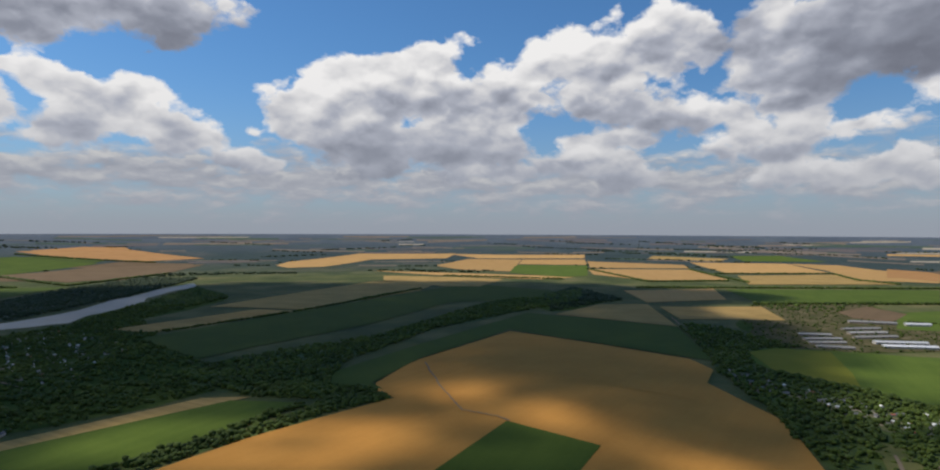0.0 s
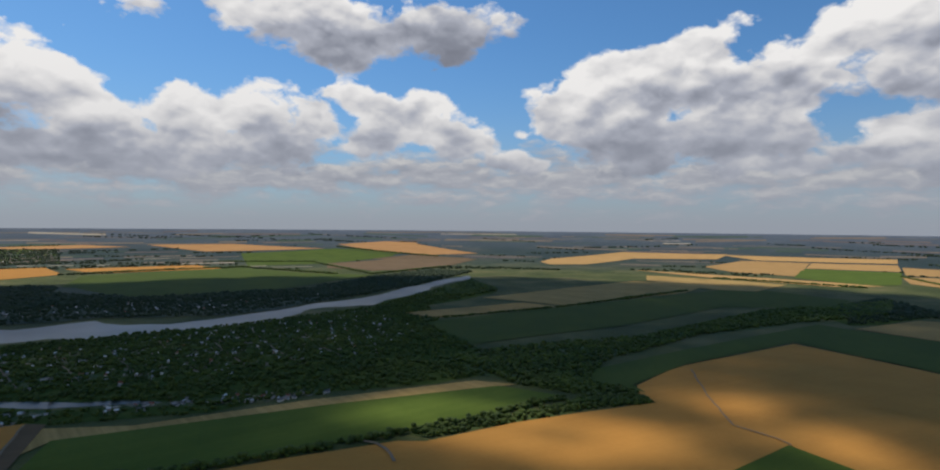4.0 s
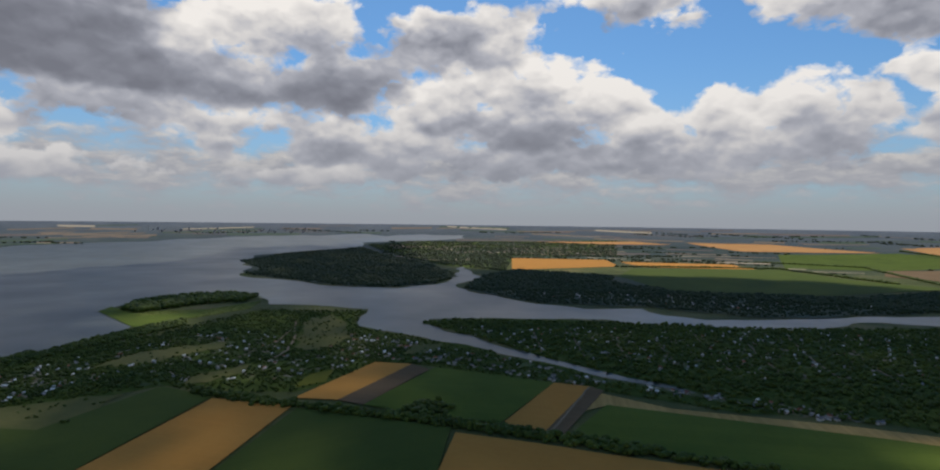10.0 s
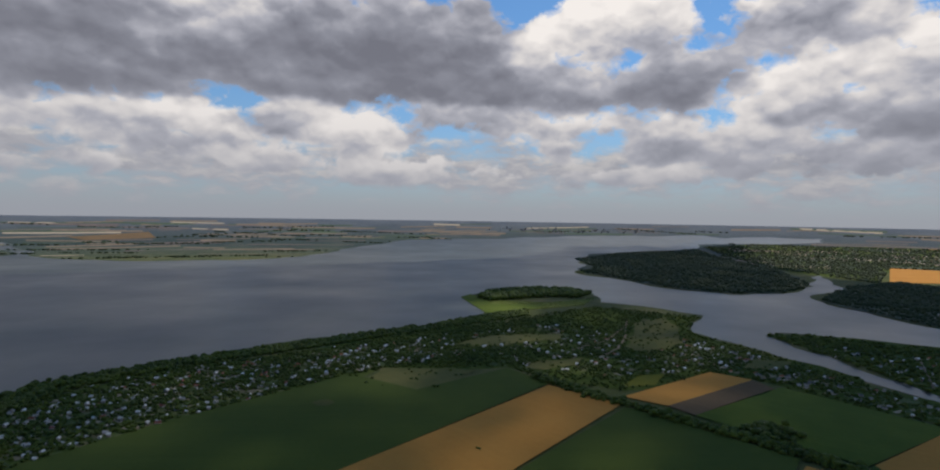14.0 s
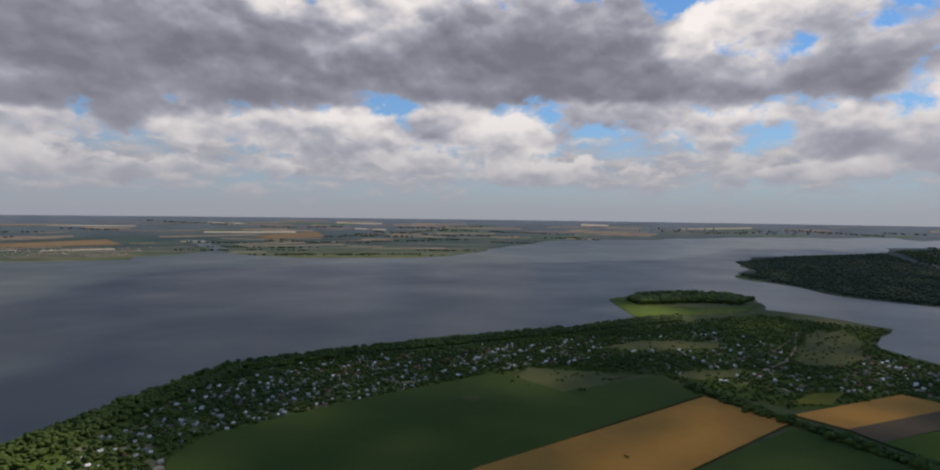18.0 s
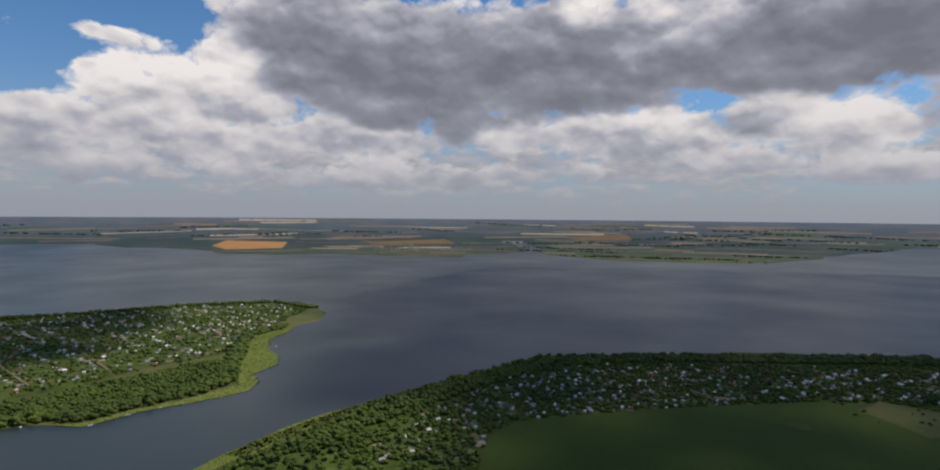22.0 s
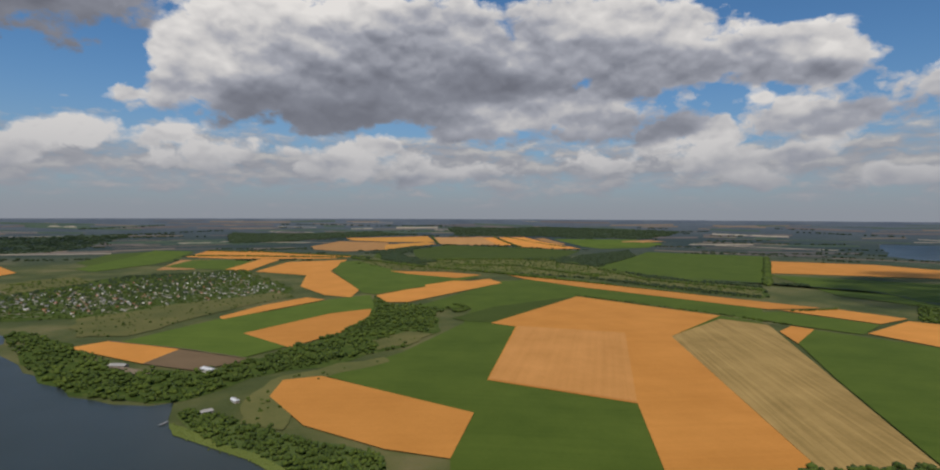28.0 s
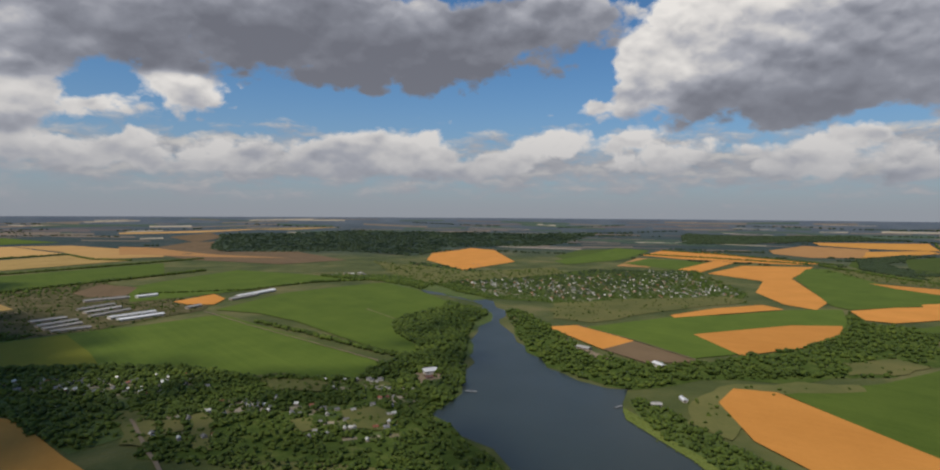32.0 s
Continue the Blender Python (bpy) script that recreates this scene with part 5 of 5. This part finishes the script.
for i, (count, kind, poly) in enumerate(HOUSES):
    rng = np.random.default_rng(1700 + i)
    p = open_ground(scatter(rng, poly, int(min(count * 4, 1200))))
    turn = -radians(18 + 23 * i)
    u, v = np.array((math.cos(turn), math.sin(turn))), np.array((-math.sin(turn), math.cos(turn)))
    beds = []
    for q in p:
        a, b = u * rng.uniform(4, 9), v * rng.uniform(2.5, 6)
        beds.append([tuple(q + c) for c in (a + b, b - a, -a - b, a - b)])
    sheet_stuff("vegetable_beds", beds, plots_mat, 0.55, "small vegetable beds and bare yards between garden houses", "garden")

# trodden clearings and dirt tracks
for k, corners in enumerate(CLEARINGS):
    tagged(part("clearing", outline_mesh(natural(corners, 12, 8), 1.75), dirt_mat if k < 4 else FIELD_MATS["pasture"]), "bare trodden clearing among trees", "clearing", kind="structure")
for width, line in PATHS:
    bm = bmesh.new()
    fine_line = []
    for a, b in zip(line, line[1:]):
        n = max(1, int(math.hypot(b[0] - a[0], b[1] - a[1]) / 15))
        fine_line += [(a[0] + (b[0] - a[0]) * k / n, a[1] + (b[1] - a[1]) * k / n) for k in range(n)]
    fine_line.append(line[-1])
    rng = random.Random(len(fine_line))
    prev = None
    for k, (x, y) in enumerate(fine_line):
        q = fine_line[min(k + 1, len(fine_line) - 1)]
        o = fine_line[max(k - 1, 0)]
        d = Vector((q[0] - o[0], q[1] - o[1])).normalized()
        x, y = x + rng.uniform(-0.8, 0.8), y + rng.uniform(-0.8, 0.8)
        w = width * rng.uniform(0.8, 1.2)
        pair = [bm.verts.new((x - d.y * w * s, y + d.x * w * s, land(x, y) + 2.0)) for s in (1, -1)]
        if prev:
            bm.faces.new((prev[0], prev[1], pair[1], pair[0]))
        prev = pair
    tagged(part("dirt_track", bm, dirt_mat), "pale narrow strip of bare earth", "track", kind="structure")

# strips of far fields towards the horizon, their colours greyed to stand in for haze
hazed_mats = [field_material("hazed_grain", (0.15, 0.12, 0.09), (0.21, 0.17, 0.125), 0.3, 10), field_material("hazed_crop", (0.06, 0.09, 0.06), (0.085, 0.12, 0.075), 0.2, 40),
            field_material("hazed_plough", (0.1, 0.085, 0.08), (0.15, 0.125, 0.11), 0.2, 80), field_material("hazed_pale", (0.28, 0.24, 0.17), (0.38, 0.33, 0.24), 0.2, 30)]
far_sets = [[], [], [], []]
rng = np.random.default_rng(7)
tried = 0
while sum(len(s) for s in far_sets) < 2400 and tried < 14000:
    tried += 1
    r = 2900 + 1850 * rng.uniform(0, 1) ** 0.85
    az = rng.uniform(0, 360)
    depth = rng.uniform(10, 70)
    width = rng.uniform(120, 620)
    lean = rng.uniform(-0.5, 0.5)
    u = np.array((-math.sin(radians(az)), math.cos(radians(az))))
    v = np.array((-u[1], u[0]))
    n = max(2, int(width / 90))
    base = u * r
    rail = [base + v * (k / n - 0.5) * width + u * lean * (k / n - 0.5) * width * 0.5 for k in range(n + 1)]
    corners = np.array(rail + [p + u * depth for p in rail])
    if np.hypot(corners[:, 0], corners[:, 1]).max() > 4800 or inside(corners[:, 0], corners[:, 1], WATER).any():
        continue
    if any(inside(corners[:, 0], corners[:, 1], f[2]).any() for f in FIELDS):
        continue
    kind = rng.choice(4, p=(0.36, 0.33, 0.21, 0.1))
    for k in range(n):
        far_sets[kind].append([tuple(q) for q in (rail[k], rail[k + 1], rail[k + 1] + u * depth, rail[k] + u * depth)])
for quads, mat, label in zip(far_sets, hazed_mats, ("distant strips of ripe grain towards the horizon", "distant strips of green crop towards the horizon", "distant strips of ploughed brown soil", "distant pale strips of dry ground and sheds")):
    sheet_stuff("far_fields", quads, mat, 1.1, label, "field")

# belts of far woods, low on the upturned ground, with shade in their colour
far = []
for k in range(260):
    az, r = rng.uniform(0, 360), rng.uniform(2700, 4600)
    ln, turn = rng.uniform(150, 700), rng.uniform(-0.35, 0.35)
    u = np.array((-math.sin(radians(az)), math.cos(radians(az))))
    v = np.array((-u[1], u[0])) + u * turn
    s = rng.uniform(-0.5, 0.5, (int(ln / 14), 1))
    far.append(u * r + v * s * ln + rng.normal(0, 5, (len(s), 2)))
far = open_ground(np.vstack(far))
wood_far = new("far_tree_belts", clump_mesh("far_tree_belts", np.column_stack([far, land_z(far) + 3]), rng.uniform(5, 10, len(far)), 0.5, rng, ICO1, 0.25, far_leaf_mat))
tagged(wood_far, "distant belts of trees between fields, darkened in colour", "trees", kind="stuff")

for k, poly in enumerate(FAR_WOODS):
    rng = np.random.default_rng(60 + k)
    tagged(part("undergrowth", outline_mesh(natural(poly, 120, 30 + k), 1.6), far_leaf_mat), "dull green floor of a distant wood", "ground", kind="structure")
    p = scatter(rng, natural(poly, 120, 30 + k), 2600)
    tagged(new("far_wood", clump_mesh("far_wood", np.column_stack([p, land_z(p) + 3]), rng.uniform(6, 11, len(p)), 0.5, rng, ICO1, 0.25, far_leaf_mat)), "distant wood on the upturned ground, darkened in colour", "trees", kind="stuff")

# ---- woods ----
NEAR_TREES = []
for i, (density, height, poly) in enumerate(WOODS):
    rng = np.random.default_rng(100 + i)
    dist = np.hypot(*np.array(poly, float).mean(0))
    count = int(min(area(poly) / 10000 * density * (3.4 if density > 40 else 3.0) * (2.8 if dist < 900 else 1.3), 11500 if dist < 900 else 9000))
    p = open_ground(scatter(rng, poly, count))
    for c in CLEARINGS:
        p = p[~inside(p[:, 0], p[:, 1], c)]
    r = np.hypot(p[:, 0], p[:, 1])
    pick = (r < 640) & (rng.uniform(0, 1, len(p)) < 0.16)
    NEAR_TREES += [(x, y, height) for x, y in p[pick]]
    p = p[~pick]
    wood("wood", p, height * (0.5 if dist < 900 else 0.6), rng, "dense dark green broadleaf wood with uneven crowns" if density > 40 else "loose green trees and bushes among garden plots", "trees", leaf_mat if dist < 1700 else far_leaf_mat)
for i, (width, height, line) in enumerate(HEDGES):
    rng = np.random.default_rng(400 + i)
    pts = []
    for a, b in zip(line, line[1:]):
        a, b = np.array(a, float), np.array(b, float)
        n = max(2, int(np.hypot(*(b - a)) / 2.0 * width / 9))
        s = np.sort(rng.uniform(0, 1, n))[:, None]
        pts.append(a + (b - a) * s + rng.normal(0, width * 0.26, (n, 2)))
    p = np.vstack(pts)
    wood("tree_belt", p, height * 0.65, rng, "dark green belt of trees along a field edge", "hedgerow")

# tufts of reed along the waterline, and bushes on the open pasture
rng = np.random.default_rng(77)
tufts = np.vstack([scatter(rng, c, int(min(area(c) / 9, 2600))) for c in REEDS])
tufts += rng.normal(0, 1.6, tufts.shape)
mesh = clump_mesh("reeds", np.column_stack([tufts, np.full(len(tufts), 0.7)]), rng.uniform(0.5, 1.25, len(tufts)), 0.75, rng, ICO1, 0.35)
mesh.materials.clear()
mesh.materials.append(reed_mat)
tagged(new("reeds", mesh), "tufted bright green reeds standing in shallow water", "reeds", kind="stuff")
bushes = [scatter(rng, c, int(area(c) / 110)) for c in CLEARINGS]
bushes += [scatter(rng, c, int(area(c) / 500)) for kind, layer, c in FIELDS if kind == "pasture"]
wood("bushes", np.vstack(bushes), 3.2, rng, "low round bushes scattered over rough pasture", "bushes")

# single trees near the camera
tree_kinds = []
for k in range(6):
    rng = np.random.default_rng(900 + k)
    root = new("tree")
    h = 1.0
    bm = bmesh.new()
    bmesh.ops.create_cone(bm, cap_ends=True, segments=7, radius1=0.035, radius2=0.015, depth=0.55, matrix=Matrix.Translation((0, 0, 0.275)))
    for b in range(3):
        turn = Matrix.Rotation(2.1 * b + k, 4, "Z") @ Matrix.Rotation(0.7, 4, "X")
        bmesh.ops.create_cone(bm, cap_ends=True, segments=5, radius1=0.016, radius2=0.006, depth=0.35, matrix=Matrix.Translation((0, 0, 0.4)) @ turn @ Matrix.Translation((0, 0, 0.16)))
    part("trunk", bm, bark_mat, root)
    n = 16
    ang, up = rng.uniform(0, 6.28, n), rng.uniform(0, 1, n)
    rad = 0.26 * np.sqrt(rng.uniform(0, 1, n)) * (1.1 - 0.6 * up)
    cs = np.column_stack([np.cos(ang) * rad, np.sin(ang) * rad, 0.38 + 0.5 * up])
    crown = new("crown", clump_mesh("crown", cs, rng.uniform(0.1, 0.19, n), 0.9, rng, ICO2, 0.28))
    crown.parent = root
    tagged(root, "single green broadleaf tree with a clumpy uneven crown", "tree", "trees by the water")
    tree_kinds.append(root)
rng = random.Random(5)
rng.shuffle(NEAR_TREES)
first = set()
for x, y, height in NEAR_TREES[:280]:
    kind = rng.randrange(6)
    s = height * rng.uniform(0.55, 0.95)
    m = pose(x, y, land(x, y), 0, 0, rng.uniform(0, 360))
    if kind not in first:
        first.add(kind)
        tree_kinds[kind].matrix_basis = m @ Matrix.Diagonal((s, s, s, 1))
    else:
        twin = copy_thing(tree_kinds[kind], m)
        twin.scale = (s, s, s)


# ---- buildings ----
def gable(bm, length, width, wall, rise, over=0.0, base=0.0):
    """The closed prism of a pitched roof on walls of that height."""
    l, w = length / 2 + over, width / 2 + over
    v = [bm.verts.new(c) for c in ((-l, -w, wall), (l, -w, wall), (l, w, wall), (-l, w, wall), (-l, 0, wall + rise), (l, 0, wall + rise))]
    for f in ((0, 1, 5, 4), (2, 3, 4, 5), (1, 2, 5), (3, 0, 4), (0, 3, 2, 1)):
        bm.faces.new([v[i] for i in f])


def box(bm, x0, x1, y0, y1, z0, z1):
    v = [bm.verts.new((x, y, z)) for z in (z0, z1) for x, y in ((x0, y0), (x1, y0), (x1, y1), (x0, y1))]
    for f in ((0, 3, 2, 1), (4, 5, 6, 7), (0, 1, 5, 4), (1, 2, 6, 5), (2, 3, 7, 6), (3, 0, 4, 7)):
        bm.faces.new([v[i] for i in f])


def house(length, width, wall, rise, wall_mat, roof_mat, label, extras=True):
    root = new("house")
    bm = bmesh.new()
    box(bm, -length / 2, length / 2, -width / 2, width / 2, -0.5, wall)
    walls = part("wall", bm, wall_mat, root)
    bm = bmesh.new()
    gable(bm, length, width, wall + 0.004, rise, 0.4)
    roof = part("roof", bm, roof_mat, root)
    if extras:
        bm = bmesh.new()
        box(bm, length * 0.15, length * 0.15 + 0.6, -0.3, 0.3, wall + rise * 0.5, wall + rise + 0.7)
        part("chimney", bm, concrete_mat, roof)
        for s in (-1, 1):
            for side in (-1, 1):
                bm = bmesh.new()
                box(bm, s * length * 0.25 - 0.6, s * length * 0.25 + 0.6, side * (width / 2) - 0.06, side * (width / 2) + 0.06, 0.9, 2.1)
                part("window", bm, glass_mat, walls)
    return tagged(root, label, "house", "houses of the settlements")


house_kinds = [house(7, 5.5, 3.0, 2.4, wall_mats[0], roof_mats[0], "small whitewashed garden house with a grey slate roof"),
               house(6, 5, 4.6, 2.6, wall_mats[1], roof_mats[1], "two-storey pale brick garden house with a bright tin roof"),
               house(8, 6, 3.2, 2.6, wall_mats[2], roof_mats[2], "cream plastered house with a red-brown tiled roof"),
               house(5.5, 4.5, 2.8, 1.6, wall_mats[0], roof_mats[1], "tiny white garden hut with a shiny tin roof", False),
               house(10, 7, 3.2, 3.0, wall_mats[0], roof_mats[3], "white village house with a weathered dark roof")]
for k in house_kinds:
    k.location = (0, 0, -60)
spots = []
for i, (count, kind, poly) in enumerate(HOUSES):
    rng = np.random.default_rng(700 + i)
    p = scatter(rng, poly, int(count * 2.3))
    # plots lie in rows
    turn = radians(18 + 23 * i)
    c, s = math.cos(turn), math.sin(turn)
    q = p @ np.array(((c, -s), (s, c)))
    q[:, 0] = np.round(q[:, 0] / 30) * 30 + rng.normal(0, 4, len(q))
    p = open_ground(q @ np.array(((c, s), (-s, c))))
    for x, y in p:
        spots.append((math.hypot(x, y), x, y, kind, math.degrees(turn) + 90 * int(rng.integers(0, 2)) + rng.normal(0, 6), rng.uniform(0.42, 0.66) * (1.0 if math.hypot(x, y) < 1400 else 1.1)))
spots.sort()
rng = random.Random(11)
placed = set()
used = {}
rest = {}
number = 0
for r, x, y, kind, turn, size in spots:
    cell = (int(x // 9), int(y // 9))
    if cell in used:
        continue
    used[cell] = 1
    k = rng.choice((0, 0, 1, 3, 3, 1, 3, 0, 2) if kind == "dacha" else (0, 2, 4, 4, 1))
    m = pose(x, y, land(x, y) + 0.3, 0, 0, turn)
    if number < 290:
        if k not in placed:
            placed.add(k)
            house_kinds[k].matrix_basis = m @ Matrix.Scale(size, 4)
        else:
            copy_thing(house_kinds[k], m).scale = (size, size, size)
    else:
        key = k
        w, rf = rest.setdefault(key, (bmesh.new(), bmesh.new()))
        dims = ((7, 5.5, 3.0, 2.4), (6, 5, 4.6, 2.6), (8, 6, 3.2, 2.6), (5.5, 4.5, 2.8, 1.6), (10, 7, 3.2, 3.0))[k]
        l, wd, wl, rs = (v * size for v in dims)
        for target, draw in ((w, lambda b: box(b, -l / 2, l / 2, -wd / 2, wd / 2, -0.5, wl)), (rf, lambda b: gable(b, l, wd, wl + 0.004, rs, 0.4))):
            tmp = len(target.verts)
            draw(target)
            target.verts.ensure_lookup_table()
            for v in target.verts[tmp:]:
                v.co = m @ v.co
    number += 1
for k, (w, rf) in rest.items():
    mats = ((0, 0), (1, 1), (2, 2), (0, 1), (0, 3))[k]
    mesh = bpy.data.meshes.new("far_houses")
    w.to_mesh(mesh)
    mesh.materials.append(wall_mats[mats[0]])
    tagged(new("far_houses", mesh), "walls of many small distant houses among trees", "houses", kind="stuff")
    mesh = bpy.data.meshes.new("far_roofs")
    rf.to_mesh(mesh)
    mesh.materials.append(roof_mats[mats[1]])
    tagged(new("far_roofs", mesh), "pitched roofs of many small distant houses", "houses", kind="stuff")
for k, root in enumerate(house_kinds):
    if k not in placed:
        for o in (*root.children_recursive, root):
            bpy.data.objects.remove(o)

shed_roof = {"white": plain("white_metal_roof", (0.82, 0.82, 0.8), 0.5), "grey": roof_mats[0], "brown": plain("brown_roof", (0.2, 0.1, 0.07))}
shed_words = {"white": "long farm shed with a bright white metal roof", "grey": "long low shed with a grey slate roof", "brown": "lodge with a brown pitched roof in a clearing"}
for (xa, ya), (xb, yb), width, height, kind in SHEDS:
    length = max(8.0, math.hypot(xb - xa, yb - ya))
    root = new("farm_shed" if kind != "brown" else "lodge")
    bm = bmesh.new()
    box(bm, -length / 2, length / 2, -width / 2, width / 2, -0.5, height * 0.7)
    walls = part("wall", bm, wall_mats[0] if kind == "white" else wall_mats[1], root)
    bm = bmesh.new()
    gable(bm, length, width, height * 0.7 + 0.004, height * 0.45, 0.6)
    roof = part("roof", bm, shed_roof[kind], root)
    bm = bmesh.new()
    box(bm, -length * 0.4, length * 0.4, -0.5, 0.5, height * 1.1, height * 1.1 + 0.7)
    part("ridge_vent", bm, concrete_mat, roof)
    for s in range(max(2, int(length / 12))):
        bm = bmesh.new()
        x = -length / 2 + (s + 0.5) * length / max(2, int(length / 12))
        box(bm, x - 1, x + 1, -width / 2 - 0.06, -width / 2 + 0.05, height * 0.3, height * 0.5)
        part("window", bm, glass_mat, walls)
    bm = bmesh.new()
    box(bm, length / 2 - 0.05, length / 2 + 0.06, -1.6, 1.6, 0, height * 0.6)
    part("door", bm, wood_mat, root)
    mid = ((xa + xb) / 2, (ya + yb) / 2)
    root.matrix_basis = pose(*mid, land(*mid) + 1.0, 0, 0, math.degrees(math.atan2(yb - ya, xb - xa)))
    tagged(root, shed_words[kind], "building", "farm sheds" if kind != "brown" else "")

for (xa, ya), (xb, yb) in PIERS:
    length = math.hypot(xb - xa, yb - ya)
    root = new("pier")
    for k in range(int(length / 1.5)):
        bm = bmesh.new()
        box(bm, k * 1.5, k * 1.5 + 1.4, -1.2, 1.2, 0.9, 1.05)
        part("plank", bm, concrete_mat, root)
    for k in range(3):
        for s in (-1, 1):
            bm = bmesh.new()
            bmesh.ops.create_cone(bm, cap_ends=True, segments=8, radius1=0.15, radius2=0.15, depth=1.6, matrix=Matrix.Translation((length * (0.1 + 0.4 * k), s, 0.1)))
            part("post", bm, wood_mat, root)
    root.matrix_basis = pose(xa, ya, 0.25, 0, 0, math.degrees(math.atan2(yb - ya, xb - xa)))
    tagged(root, "narrow pale plank pier standing in the river", "pier")
for x, y in BOATS:
    root = new("rowing_boat")
    bm = bmesh.new()
    rings = []
    for k in range(7):
        s = k / 6
        w = 0.85 * math.sin(math.pi * (0.18 + 0.8 * s)) + 0.05
        rings.append([bm.verts.new((4.6 * s - 2.3, yy * w, zz)) for yy, zz in ((-1, 0.75), (-0.7, 0.1), (0.7, 0.1), (1, 0.75), (0.75, 0.68), (0.5, 0.25), (-0.5, 0.25), (-0.75, 0.68))])
    for a, b in zip(rings, rings[1:]):
        for k in range(8):
            bm.faces.new((a[k], a[(k + 1) % 8], b[(k + 1) % 8], b[k]))
    bm.faces.new(rings[0])
    bm.faces.new(rings[-1][::-1])
    part("hull", bm, wall_mats[0], root)
    for s in (-0.6, 0.7):
        bm = bmesh.new()
        box(bm, s - 0.15, s + 0.15, -0.65, 0.65, 0.5, 0.56)
        part("thwart", bm, wood_mat, root)
    root.matrix_basis = pose(x, y, 0.2, 0, 0, (x * 7 + y * 13) % 360)
    tagged(root, "small white rowing boat moored by the reeds", "boat", "moored boats")

# ---- unseen cumulus, added above the view so that its shadows lie on the land ----
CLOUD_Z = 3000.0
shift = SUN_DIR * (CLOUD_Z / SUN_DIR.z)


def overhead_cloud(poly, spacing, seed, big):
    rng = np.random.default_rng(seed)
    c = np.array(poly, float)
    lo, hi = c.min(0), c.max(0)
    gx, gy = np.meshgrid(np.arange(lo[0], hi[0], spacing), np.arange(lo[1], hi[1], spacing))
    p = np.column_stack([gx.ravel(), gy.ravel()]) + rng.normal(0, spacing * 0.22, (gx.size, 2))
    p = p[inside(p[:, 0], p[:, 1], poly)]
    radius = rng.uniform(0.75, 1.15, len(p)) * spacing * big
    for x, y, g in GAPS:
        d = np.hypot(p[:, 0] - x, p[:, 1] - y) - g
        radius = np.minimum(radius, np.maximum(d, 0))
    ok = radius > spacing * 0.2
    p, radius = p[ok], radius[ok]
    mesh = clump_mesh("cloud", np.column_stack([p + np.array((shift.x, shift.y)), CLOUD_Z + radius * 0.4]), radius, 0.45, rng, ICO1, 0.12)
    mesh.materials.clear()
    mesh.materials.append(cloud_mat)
    return tagged(new("cloud", mesh), "broad cumulus cloud added overhead, out of view, to shade the land", "cloud", kind="structure")


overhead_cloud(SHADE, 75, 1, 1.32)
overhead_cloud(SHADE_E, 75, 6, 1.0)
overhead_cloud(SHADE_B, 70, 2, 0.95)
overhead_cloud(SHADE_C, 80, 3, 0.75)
# added cloud that also darkens the river wood, itself dark in colour
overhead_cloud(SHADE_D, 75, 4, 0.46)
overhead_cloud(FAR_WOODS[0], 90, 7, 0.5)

# ---- the town on the far shore ----
rng = random.Random(21)
for spot, count in ((TOWN_A, 46), (TOWN_B, 40)):
    walls = bmesh.new()
    (xa, ya), (xb, yb) = spot
    for k in range(count):
        s = rng.random()
        x, y = xa + (xb - xa) * s + rng.uniform(-90, 90), ya + (yb - ya) * s + rng.uniform(-90, 90)
        w, d, h = rng.uniform(8, 26), rng.uniform(6, 10), rng.choice((4, 5, 6, 9, 14)) * rng.uniform(0.8, 1.2)
        z = land(x, y)
        box(walls, x - w / 2, x + w / 2, y - d / 2, y + d / 2, z - 2, z + h)
    for k in range(3):
        s = rng.random()
        x, y = xa + (xb - xa) * s, ya + (yb - ya) * s
        bmesh.ops.create_cone(walls, cap_ends=True, segments=8, radius1=1.6, radius2=1.0, depth=32, matrix=Matrix.Translation((x, y, land(x, y) + 15)))
    tagged(part("far_town", walls, plain("hazy_blocks", (0.24, 0.25, 0.27))), "grey blocks and chimneys of a distant town", "town", kind="stuff")
